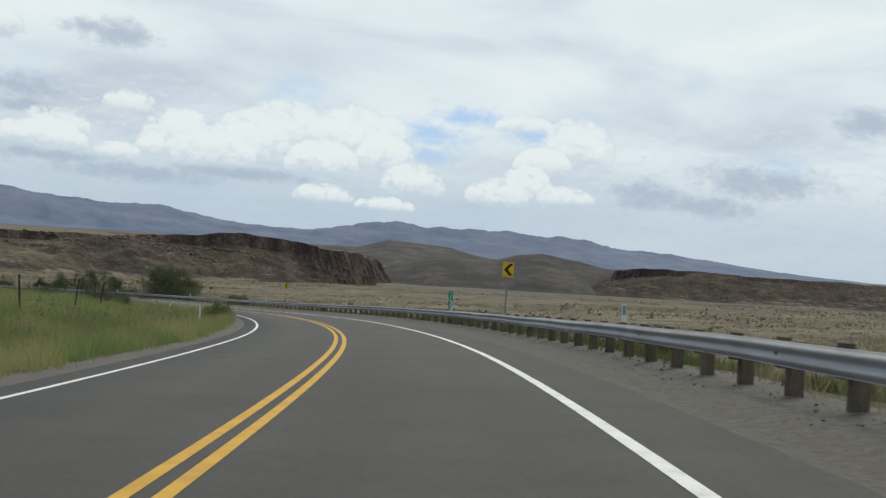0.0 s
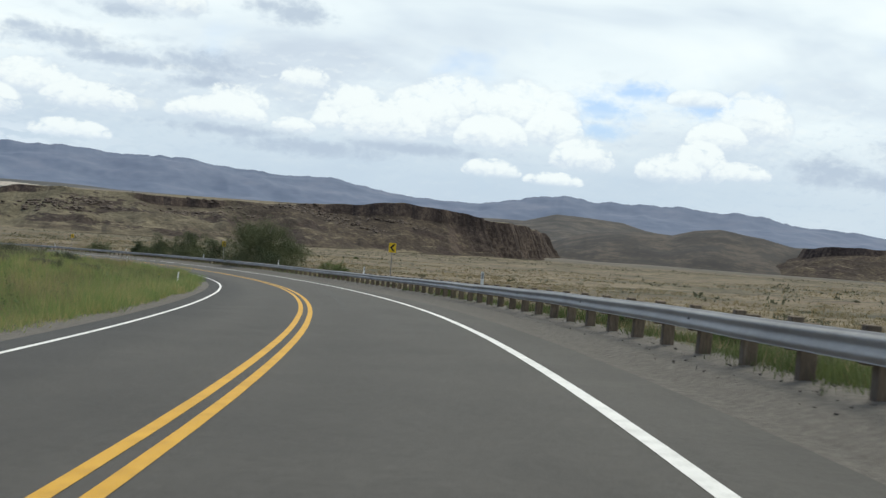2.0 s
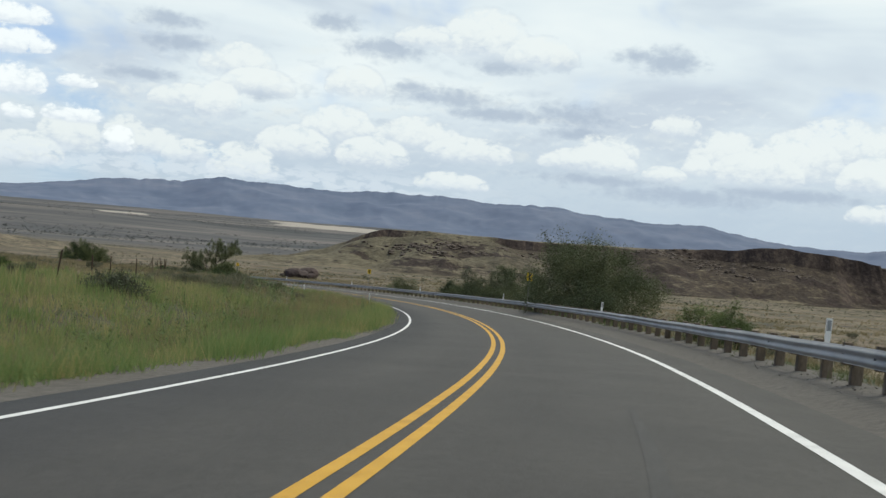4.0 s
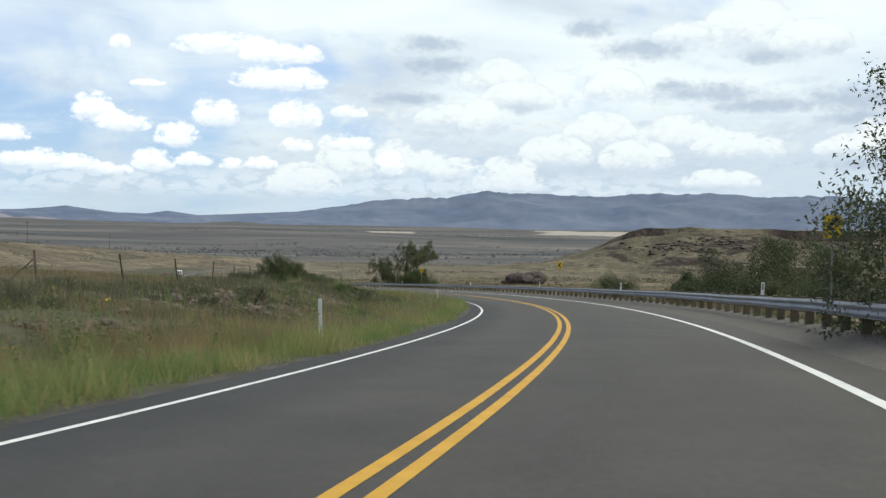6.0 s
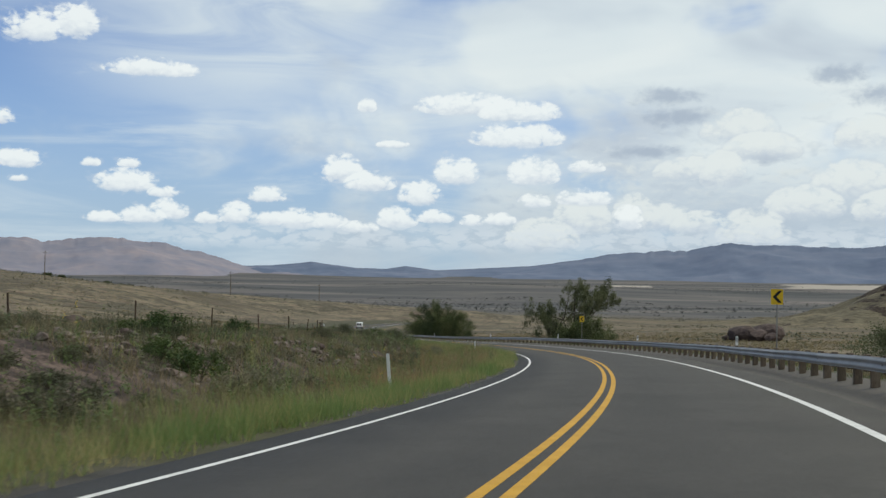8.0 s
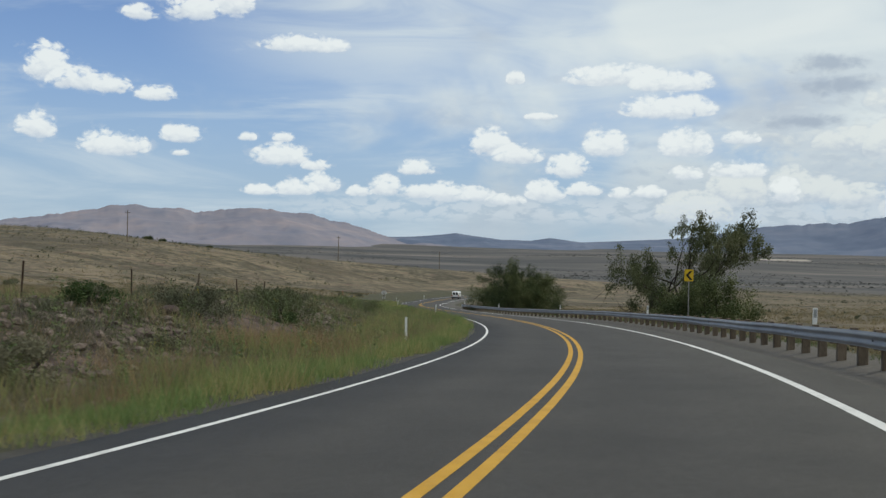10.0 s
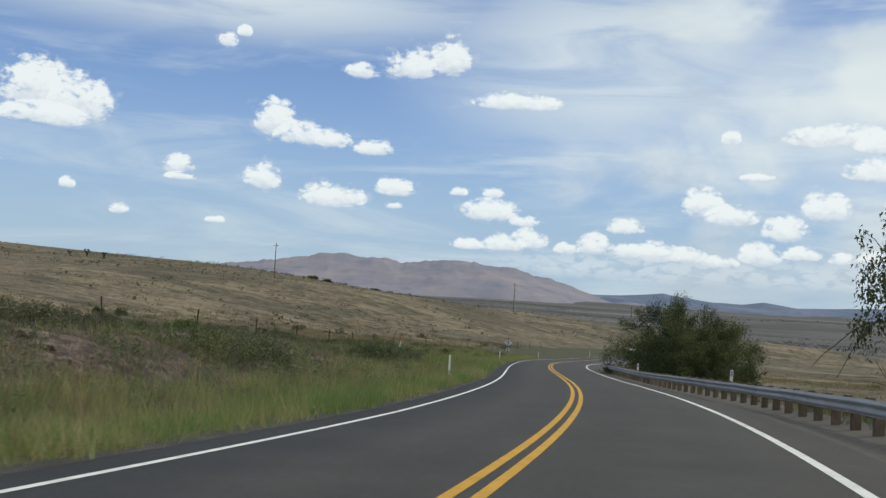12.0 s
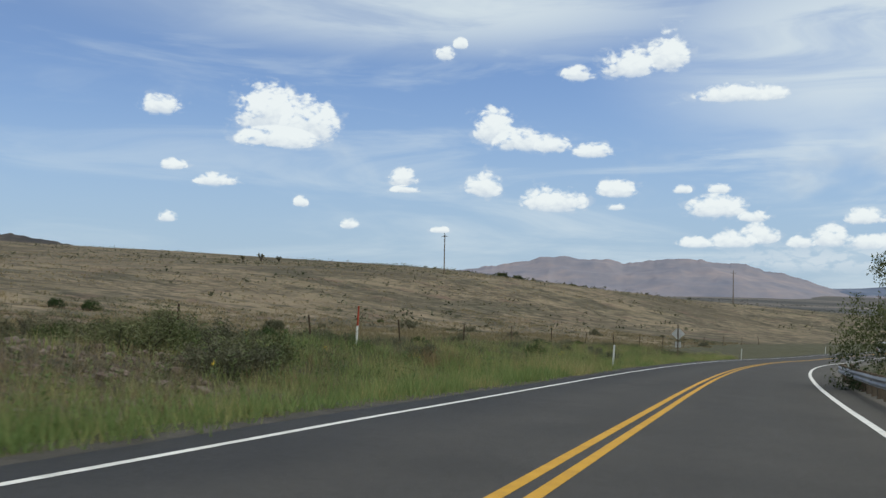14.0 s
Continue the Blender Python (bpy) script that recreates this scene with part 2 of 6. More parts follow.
    heaps = [(87.2, 5.8, 0.8, 0.5), (87.1, 5.2, 0.8, 0.2), (97.0, 5.4, 1.2, 0.35), (99.2, 6.1, 0.7, 0.3), (92.6, 4.4, 0.4, 0.3), (90.0, 3.3, 0.5, 0.3), (85.2, 3.1, 0.5, 0.2), (99.4, 3.4, 0.5, 0.3), (82.9, 5.5, 1.0, 0.7), (79.2, 4.8, 1.8, 0.7),
             (75.9, 5.4, 1.1, 0.5), (75.9, 4.45, 0.5, 0.2), (72.5, 5.4, 0.5, 0.25), (70.6, 5.45, 0.6, 0.3), (70.7, 4.5, 1.6, 0.6), (68.9, 4.0, 0.8, 0.3), (63.6, 4.0, 1.0, 0.45), (59.7, 5.4, 1.1, 0.8), (58.2, 4.8, 1.4, 0.55), (55.5, 4.2, 1.2, 0.7), (53.6, 5.4, 1.2, 0.8)]
    low_heaps = [(49.5, 5.4, 1.4, 0.8), (49.4, 3.9, 0.9, 0.4), (46.8, 4.1, 1.5, 0.5), (46.7, 5.7, 1.0, 0.35), (44.5, 3.0, 0.8, 0.7), (71.8, 2.65, 1.0, 0.3), (69.9, 2.8, 1.2, 0.45), (68.6, 3.1, 1.0, 0.55), (66.6, 2.7, 0.7, 0.3), (65.2, 3.0, 0.9, 0.55), (63.5, 2.75, 1.1, 0.4), (61.9, 2.75, 1.2, 0.55), (60.5, 2.65, 1.2, 0.4),
                 (58.8, 2.4, 1.1, 0.3), (56.7, 2.9, 1.1, 0.6), (54.7, 3.0, 1.0, 0.4), (52.7, 2.8, 0.7, 0.3), (51.3, 2.9, 0.9, 0.35)]
    body, body_up = heaped(high_heaps + heaps + low_heaps, 1.08)
    heap = n.math("MULTIPLY", n.step(body, -0.12, 0.45, 0.0, 0.96), n.step(body_up, -0.55, -0.1, 0.35, 1.0))
    glow = n.step(n.math("ADD", body_up, shade), 0.3, 1.3)
    col = n.mix(heap, col, n.mix(glow, (8.5, 9.0, 9.9), (12.2, 12.2, 12.0)))
    # a hazy row of far heaps just over the horizon
    far = n.lumps(n.vmath("MULTIPLY", bent, (1.0, 1.7, 1.0)), 0.8, 3.0)
    band = n.math("MULTIPLY", n.step(el, 0.9, 1.7), n.step(el, 3.0, 2.0))
    band = n.math("MULTIPLY", band, n.math("MULTIPLY", n.step(az, 20.0, 34.0), n.step(az, 73.0, 66.0)))
    col = n.mix(n.math("MULTIPLY", band, n.step(far, 0.42, 0.66, 0.0, 0.55)), col, (9.8, 10.2, 10.7))
    col = n.mix(1.0, col, (0.965, 1.0, 1.045), "MULTIPLY")
    bg = n.add("ShaderNodeBackground")
    bg.inputs["Strength"].default_value = 0.1
    n.link(col, bg.inputs["Color"])
    out = n.add("ShaderNodeOutputWorld")
    n.link(bg.outputs[0], out.inputs["Surface"])


build_world()

# ---------------------------------------------------------------- materials


def material(name, colours, scale, rough=0.85, bump=0.3, fine=None, metal=0.0, bump_scale=None, stretch=(1, 1, 1), coat=0.0, spread=(0.3, 0.7)):
    """A surface with two scales of colour variation and a fine relief. colours: dark, middle, light."""
    m = bpy.data.materials.new(name)
    m.use_nodes = True
    n = Nodes(m.node_tree)
    geo = n.add("ShaderNodeNewGeometry")
    pos = n.vmath("MULTIPLY", geo.outputs["Position"], stretch)
    big = n.noise(pos, scale, 5.0, 0.6)
    small = n.noise(pos, fine or scale * 9.0, 4.0, 0.6)
    f = n.math("ADD", n.math("MULTIPLY", big, 0.6), n.math("MULTIPLY", small, 0.4))
    lo, hi = spread
    col = n.ramp(f, [(lo, colours[0]), ((lo + hi) / 2, colours[1]), (hi, colours[2])])
    rnd = n.add("ShaderNodeObjectInfo").outputs["Random"]
    col = n.mix(1.0, col, n.ramp(rnd, [(0.0, (0.88, 0.88, 0.88)), (1.0, (1.08, 1.06, 1.04))]), "MULTIPLY")
    b = n.add("ShaderNodeBsdfPrincipled")
    n.link(col, b.inputs["Base Color"])
    n.put(b.inputs["Roughness"], n.step(small, 0.2, 0.8, max(rough - 0.12, 0.03), min(rough + 0.1, 1.0)))
    b.inputs["Metallic"].default_value = metal
    b.inputs["Coat Weight"].default_value = coat
    b.inputs["Specular IOR Level"].default_value = 0.3
    if bump:
        bp = n.add("ShaderNodeBump")
        bp.inputs["Strength"].default_value, bp.inputs["Distance"].default_value = bump, 0.03
        n.link(n.noise(pos, bump_scale or scale * 14, 3.0, 0.6), bp.inputs["Height"])
        n.link(bp.outputs[0], b.inputs["Normal"])
    o = n.add("ShaderNodeOutputMaterial")
    n.link(b.outputs[0], o.inputs[0])
    return m


def plain(name, colour, rough=0.5, metal=0.0):
    c = Vector(colour)
    return material(name, (c * 0.82, c, c * 1.1), 6.0, rough, 0.08, metal=metal)




def asphalt_material():
    """Worn asphalt: darker oily lane middles, paler wheel tracks, fine aggregate. Reads the offset across the road."""
    m = material("asphalt_worn", ((0.037, 0.0345, 0.0315), (0.053, 0.0492, 0.0445), (0.07, 0.065, 0.058)), 0.35, 0.8, 0.35, 45.0, bump_scale=120.0, spread=(0.28, 0.72))
    t = m.node_tree
    b = [q for q in t.nodes if q.type == "BSDF_PRINCIPLED"][0]
    old = b.inputs["Base Color"].links[0].from_socket
    n = Nodes(t, False)
    at = n.add("ShaderNodeAttribute")
    at.attribute_name = "across"
    geo = n.add("ShaderNodeNewGeometry")
    wander = n.math("MULTIPLY", n.math("SUBTRACT", n.noise(geo.outputs["Position"], 0.08, 3.0), 0.5), 0.9)
    o = n.math("ADD", at.outputs["Fac"], wander)
    wave = n.math("COSINE", n.math("MULTIPLY", n.math("ADD", o, 0.72), 2 * math.pi / 1.78))
    blot = n.noise(geo.outputs["Position"], 0.9, 5.0, 0.65)
    grit = n.noise(geo.outputs["Position"], 9.0, 4.0, 0.7)
    tone = n.math("ADD", n.math("MULTIPLY", wave, -0.045), n.math("ADD", n.step(blot, 0.3, 0.7, 0.82, 0.92), n.step(grit, 0.3, 0.7, 0.0, 0.26)))
    side = n.step(n.math("ABSOLUTE", n.math("ADD", at.outputs["Fac"], 1.5)), 3.6, 4.1, 1.0, 1.18)
    n.link(n.mix(1.0, old, n.ramp(n.math("MULTIPLY", n.math("MULTIPLY", tone, side), 0.5), [(0.0, (0, 0, 0)), (1.0, (2.0, 1.98, 1.94))]), "MULTIPLY"), b.inputs["Base Color"])
    return m


M_SHOULDER = material("gravel_shoulder", ((0.07, 0.063, 0.054), (0.108, 0.097, 0.083), (0.158, 0.143, 0.123)), 8.0, 0.95, 0.6, 45.0, bump_scale=60.0, spread=(0.34, 0.66))
M_EDGE = material("dark_gravel", ((0.034, 0.032, 0.028), (0.062, 0.057, 0.049), (0.12, 0.108, 0.092)), 1.6, 0.95, 0.8, 24.0, bump_scale=40.0)
M_YELLOW = material("yellow_paint", ((0.34, 0.185, 0.015), (0.48, 0.265, 0.02), (0.55, 0.315, 0.035)), 2.5, 0.7, 0.25, 40.0, bump_scale=110.0)
M_WHITE = material("white_paint", ((0.4, 0.4, 0.385), (0.6, 0.6, 0.58), (0.7, 0.7, 0.68)), 2.5, 0.7, 0.25, 40.0, bump_scale=110.0)

# ---------------------------------------------------------------- the road's line

# bend (1/m, to the left) and height of the road's reference line, by distance along it
BEND_AT = [-80, 0, 15, 30, 60, 90, 120, 150, 180, 210, 240, 270, 300, 330, 360, 375, 390, 410, 450, 700]
BEND = [0.00186, 0.00219, 0.00317, 0.00429, 0.00396, 0.00233, 0.00421, 0.00319, 0.00326, 0.00346, 0.00251, 0.00378, 0.00326, 0.00288,
        0.00209, 0.00011, -0.00083, -0.0012, -0.0018, -0.0018]
HIGH_AT = [-80, 0, 60, 120, 180, 240, 300, 375, 500, 700]
HIGH = [1.78, -1.88, -5.26, -9.13, -12.54, -15.93, -19.24, -23.19, -29.08, -34.98]
TILT_AT = [-80, 0, 30, 80, 250, 330, 375, 500, 700]
TILT = [3.0, 3.3, 3.0, 2.0, 2.1, 1.0, -1.5, -1.5, 0.0]    # degrees, outer (right) side up

ROAD_S = np.arange(-80.0, 701.0)
_k = np.interp(ROAD_S, BEND_AT, BEND)
_h = np.cumsum(_k) - _k / 2
ROAD_H = _h - _h[80] + 0.006
_x, _y = -np.sin(ROAD_H), np.cos(ROAD_H)
ROAD_X, ROAD_Y = np.cumsum(_x) - _x / 2, np.cumsum(_y) - _y / 2
ROAD_X, ROAD_Y = ROAD_X - ROAD_X[80] + 0.072, ROAD_Y - ROAD_Y[80] + 12.988
_z = np.interp(ROAD_S, HIGH_AT, HIGH)
_pad = np.r_[2 * _z[0] - _z[20:0:-1], _z, 2 * _z[-1] - _z[-2:-22:-1]]
ROAD_Z = np.convolve(_pad, np.ones(41) / 41, "valid")
ROAD_T = np.tan(np.radians(np.interp(ROAD_S, TILT_AT, TILT)))

EDGE_L, EDGE_R = -5.75, 3.3      # the pavement's edges, to the right of the reference line
YELLOW, WHITE_L = -1.73, -5.12
# the outer edge line and the rail stand a little further out in the first half of the bend
LINE_AT, LINE = [-80, 40, 70, 120, 205, 280, 340, 700], [2.0, 2.0, 2.1, 2.28, 2.3, 2.07, 2.13, 2.08]
RAIL_AT, RAIL = [-40, 190, 215, 290, 325, 345, 362, 424], [4.4, 4.4, 4.05, 3.85, 4.05, 3.85, 3.4, 3.3]


def along(s):
    """Place, height, heading and cross fall of the reference line."""
    q = [np.interp(s, ROAD_S, v) for v in (ROAD_X, ROAD_Y, ROAD_Z, ROAD_H, ROAD_T)]
    return q


def road_points(s, o, up=0.0):
    """World places at distance s along and o to the right; on the tilted surface within the pavement, level beyond it."""
    x, y, z, h, t = along(np.asarray(s, float))
    oc = np.clip(o, EDGE_L - 0.5, EDGE_R + 1.5)
    return np.stack([x + o * np.cos(h), y + o * np.sin(h), z + oc * t + up], -1)


def nearest(x, y):
    """Distance along and offset to the right of the nearest point of the road's line."""
    x, y = np.asarray(x, float).ravel(), np.asarray(y, float).ravel()
    s, o = np.empty(len(x)), np.empty(len(x))
    for a in range(0, len(x), 20000):
        b = slice(a, a + 20000)
        d = (x[b, None] - ROAD_X[None, ::2]) ** 2 + (y[b, None] - ROAD_Y[None, ::2]) ** 2
        j = np.argmin(d, 1) * 2
        dx, dy = x[b] - ROAD_X[j], y[b] - ROAD_Y[j]
        al = -dx * np.sin(ROAD_H[j]) + dy * np.cos(ROAD_H[j])
        s[b], o[b] = ROAD_S[j] + np.clip(al, -1.5, 1.5), dx * np.cos(ROAD_H[j]) + dy * np.sin(ROAD_H[j])
        far = np.abs(al) > 2
        o[b] = np.where(far, np.sign(o[b]) * np.sqrt(d.min(1)), o[b])
    return s, o


def smooth(a, b, v):
    q = np.clip((v - a) / (b - a), 0, 1)
    return q * q * (3 - 2 * q)


def field_noise(x, y, size, seed=0):
    """Smooth value noise over the plan, about -1 to 1."""
    out = np.zeros_like(x)
    for k, amp in enumerate((0.6, 0.3, 0.15)):
        q = size / 2 ** k
        u, v = x / q + 17.3 * seed + 5 * k, y / q - 9.1 * seed + 3 * k
        i, j = np.floor(u), np.floor(v)
        fu, fv = u - i, v - j
        fu, fv = fu * fu * (3 - 2 * fu), fv * fv * (3 - 2 * fv)

        def lattice(a, b):
            w = np.sin(a * 127.1 + b * 311.7 + seed * 74.7) * 43758.5453
            return (w - np.floor(w)) * 2 - 1
        out += amp * ((lattice(i, j) * (1 - fu) + lattice(i + 1, j) * fu) * (1 - fv) + (lattice(i, j + 1) * (1 - fu) + lattice(i + 1, j + 1) * fu) * fv)
    return out


def verge(s, o):
    """Height of the ground beside the pavement above the road's edge, by offset."""
    left = -(o - EDGE_L)
    right = o - EDGE_R
    bank = smooth(165, 215, s) * (1 - smooth(330, 400, s))          # the cut bank inside the bend
    zl = -0.04 - 0.4 * smooth(0.6, 3.5, left) + 0.5 * smooth(3.5, 8, left) + (0.4 + 0.7 * bank) * smooth(6, 11, left) + 0.6 * smooth(12, 40, left)
    zr = -0.03 + (0.13 + 0.09 * (1 - smooth(110, 330, s))) * smooth(0.2, 1.1, right) - 0.5 * smooth(1.8, 6.5, right)
    return np.where(o < -1, zl, zr)


def wide_ground(x, y):
    """The wide land: falling from the road to the valley, with a long hill on the west."""
    u = -0.643 * x + 0.766 * y
    u = np.where(u > -400, u, -400)
    z = -1.3 - 75 * (1 - np.exp(-u / 1150))
    w = -(x + 197) * 0.985 - (y - 290) * 0.17
    z += 27.5 * smooth(100, 600, w) * (1 - smooth(350, 780, y))
    z += field_noise(x, y, 160, 3) * 1.6 * smooth(0, 300, np.hypot(x + 90, y - 170)) + (field_noise(x, y, 900, 5) * 5 + np.abs(field_noise(x, y, 520, 6)) * 16) * smooth(900, 2200, np.hypot(x, y))
    z -= 7.5 * smooth(315, 425, y) * smooth(150, 450, w) * (1 - smooth(560, 760, y))
    z += 44 * smooth(1500, 4300, np.hypot(x + 60, y - 160)) * smooth(300, 1500, u)
    return z


def ground_height(x, y, under_road=False):
    x, y = np.asarray(x, float), np.asarray(y, float)
    shape = x.shape
    x, y = x.ravel(), y.ravel()
    s, o = nearest(x, y)
    _, _, rz, _, rt = along(s)
    near = rz + np.clip(o, EDGE_L - 0.5, EDGE_R + 1.5) * rt + verge(s, o) + field_noise(x, y, 7, 1) * 0.12 * smooth(1.0, 6.0, np.maximum(EDGE_L - o, o - EDGE_R - 1.5))
    cut = smooth(165, 200, s) * (1 - smooth(350, 400, s)) * smooth(-9.0, -11.0, o) * smooth(-27.0, -22.0, o)
    near = near + cut * (0.13 * field_noise(x, y, 2.6, 71) - 0.3 * np.clip(field_noise(x, y, 9.0, 72), 0, 1))
    blend = smooth(25, 130, np.abs(o))
    wide = wide_ground(x, y) + 4.0 * smooth(10, 80, -o) * (1 - smooth(90, 300, -o))
    z = near * (1 - blend) + wide * blend
    if under_road:
        z -= 0.5 * np.where(o < 0, 1 - smooth(23.0, 25.8, -o), 1 - smooth(8.1, 10.1, o))
    return z.reshape(shape)


def mesh_object(name, verts, faces, mat, smooth_shade=True, parent=None):
    me = bpy.data.meshes.new(name)
    me.from_pydata([tuple(v) for v in verts] if not isinstance(verts, np.ndarray) else verts.tolist(), [], faces if isinstance(faces, list) else faces.tolist())
    if smooth_shade:
        me.polygons.foreach_set("use_smooth", [True] * len(me.polygons))
    for q in (mat if isinstance(mat, (list, tuple)) else [mat]):
        me.materials.append(q)
    me.update()
    ob = new(name, me)
    if parent:
        ob.parent = parent
    return ob


def grid_faces(nu, nv):
    i = np.arange((nu - 1) * (nv - 1))
    a = (i // (nv - 1)) * nv + i % (nv - 1)
    return np.stack([a, a + nv, a + nv + 1, a + 1], -1)


def strip(name, s, offsets, ups, mat, closed_edge=0.0):
    """A band along the road through the given offsets and heights above the surface."""
    s = np.asarray(s, float)
    cols = [road_points(s, np.full(len(s), o), u) for o, u in zip(offsets, ups)]
    v = np.stack(cols, 1).reshape(-1, 3)
    f = grid_faces(len(s), len(offsets))[:, ::-1]
    return mesh_object(name, v, f, mat)


S_ROAD = np.arange(-78.0, 699.0, 2.0)


def build_road():
    road = strip("road", S_ROAD, [EDGE_L - 0.02, EDGE_L, -3.5, YELLOW, 0.2, EDGE_R, EDGE_R + 0.02], [-0.5, 0, 0.01, 0.02, 0.01, 0, -0.5], asphalt_material())
    tone = road.data.attributes.new("across", "FLOAT", "POINT")
    tone.data.foreach_set("value", np.tile(np.array([EDGE_L - 0.02, EDGE_L, -3.5, YELLOW, 0.2, EDGE_R, EDGE_R + 0.02]), len(S_ROAD)).astype(np.float32))
    tagged(road, "grey asphalt two-lane road bending downhill", "road", kind="structure")
    ys, yu = [EDGE_L, -3.5, YELLOW, 0.2, EDGE_R], [0, 0.01, 0.02, 0.01, 0]
    for off, wid, name, mat, lab in ((YELLOW - 0.135, 0.13, "yellow_line", M_YELLOW, "yellow painted centre line on the asphalt"),
                                     (YELLOW + 0.135, 0.13, "yellow_line", M_YELLOW, "yellow painted centre line on the asphalt"),
                                     (None, 0.165, "edge_line", M_WHITE, "white painted edge line on the asphalt"),
                                     (WHITE_L, 0.11, "edge_line", M_WHITE, "white painted edge line on the asphalt")):
        mid = np.interp(S_ROAD, LINE_AT, LINE) if off is None else np.full(len(S_ROAD), off)
        ragged = field_noise(S_ROAD, S_ROAD * 0, 5, 81) * 0.006
        sides = [road_points(S_ROAD, mid + q + ragged, np.interp(mid + q, ys, yu) + 0.004) for q in (-wid / 2, wid / 2)]
        ob = mesh_object(name, np.stack(sides, 1).reshape(-1, 3), grid_faces(len(S_ROAD), 2)[:, ::-1], mat)
        tagged(ob, lab, "road marking", kind="structure")


def tyre_mark(s0, s1, o0, o1):
    """A faint dark streak of rubber drifting across the lane."""
    s = np.linspace(s0, s1, 30)
    o = o0 + (o1 - o0) * smooth(s0, s1, s)
    up = 0.004 + np.interp(o, [-3.5, YELLOW, 0.2, EDGE_R], [0.01, 0.02, 0.01, 0])
    wid = 0.11 * np.sin(np.pi * np.linspace(0.04, 0.96, 30)) ** 0.5
    v = np.stack([road_points(s, o - wid, up), road_points(s, o + wid, up)], 1).reshape(-1, 3)
    ob = mesh_object("tyre_mark", v, grid_faces(30, 2)[:, ::-1], M_RUBBER)
    tagged(ob, "faint dark tyre mark on the asphalt lane", "tyre mark", kind="structure")


M_RUBBER = material("rubber_streak", ((0.036, 0.034, 0.031), (0.044, 0.041, 0.037), (0.056, 0.052, 0.046)), 1.5, 0.75, 0.3, 40.0, bump_scale=120.0)


def build_ground():
    def spread(lo, hi, step, out):
        mid = list(np.arange(lo, hi + step, step))
        a, b = [], []
        q, v = step, lo
        while v > -out:
            q *= 1.13
            v -= q
            a.append(max(v, -out))
        q, v = step, mid[-1]
        while v < out:
            q *= 1.13
            v += q
            b.append(min(v, out))
        return np.array(a[::-1] + mid + b)
    xs, ys = spread(-330, 45, 2.5, 4950), spread(-40, 400, 2.5, 4950)
    gx, gy = np.meshgrid(xs, ys, indexing="ij")
    z = ground_height(gx, gy, True)
    v = np.stack([gx, gy, z], -1).reshape(-1, 3)
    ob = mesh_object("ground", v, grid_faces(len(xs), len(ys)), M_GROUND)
    tagged(ob, "dry yellow grassland falling away to a wide valley", "ground", kind="structure")
    # the gravel shoulder and the rough verge, from the pavement's edge to the open ground
    for name, offs, mat, lab in (("verge", [EDGE_R - 0.05, EDGE_R + 0.25, 4.0, 4.6, 5.1, 5.6, 6.6, 7.8, 9.2, 10.4, 11.2], [M_SHOULDER, M_GROUND, M_BANK, M_LITTER], "grey gravel shoulder beside the road"),
                                 ("verge", [-27.0, -25.0, -23.0, -21.0, -19.0, -17.0, -15.5, -14.2, -13.0, -12.0, -11.0, -10.0, -9.0, -8.2, -7.5, -6.9, -6.5, -6.1, EDGE_L + 0.05], [M_EDGE, M_GROUND, M_BANK, M_LITTER, M_SHOULDER], "gravel and grass verge inside the bend")):
        s = np.arange(-78.0, 699.0, 1.0)
        gs, go = np.meshgrid(s, np.array(offs), indexing="ij")
        go = go + field_noise(gs, go * 0, 3, 2) * 0.08 * ((go < -6.0) & (go > -12.4))
        x, y, _, h, _ = along(gs.ravel())
        px, py = x + go.ravel() * np.cos(h), y + go.ravel() * np.sin(h)
        z = ground_height(px, py) - np.where((go.ravel() < -26) | (go.ravel() > 11), 0.25, -0.03)
        f = grid_faces(len(s), len(offs))[:, ::-1]
        ob = mesh_object(name, np.stack([px, py, z], -1), f, mat)
        mid = (np.array(offs[:-1]) + np.array(offs[1:])) / 2
        ms, mo = np.meshgrid((s[:-1] + s[1:]) / 2, mid, indexing="ij")
        wave = field_noise(ms, mo, 9, 12)
        kind = np.where((mo > 5.15 + 0.4 * wave) | (mo < -5.95 - 0.65 * (1 - smooth(90, 150, ms)) + 0.2 * wave), 3, 0)
        kind = np.where((mo < -9.6 + 1.2 * wave) & (ms > 172 + 8 * wave) & (ms < 392 + 10 * wave), 2, kind)
        kind = np.where((mo > 7 + wave) | (mo < -24.5 + 1.5 * wave), 1, kind)
        kind = np.where((kind == 0) & (ms < 125) & (mo < 0), 4, kind)
        ob.data.polygons.foreach_set("material_index", kind.ravel().astype(np.int32))
        tagged(ob, lab, "verge", kind="structure")


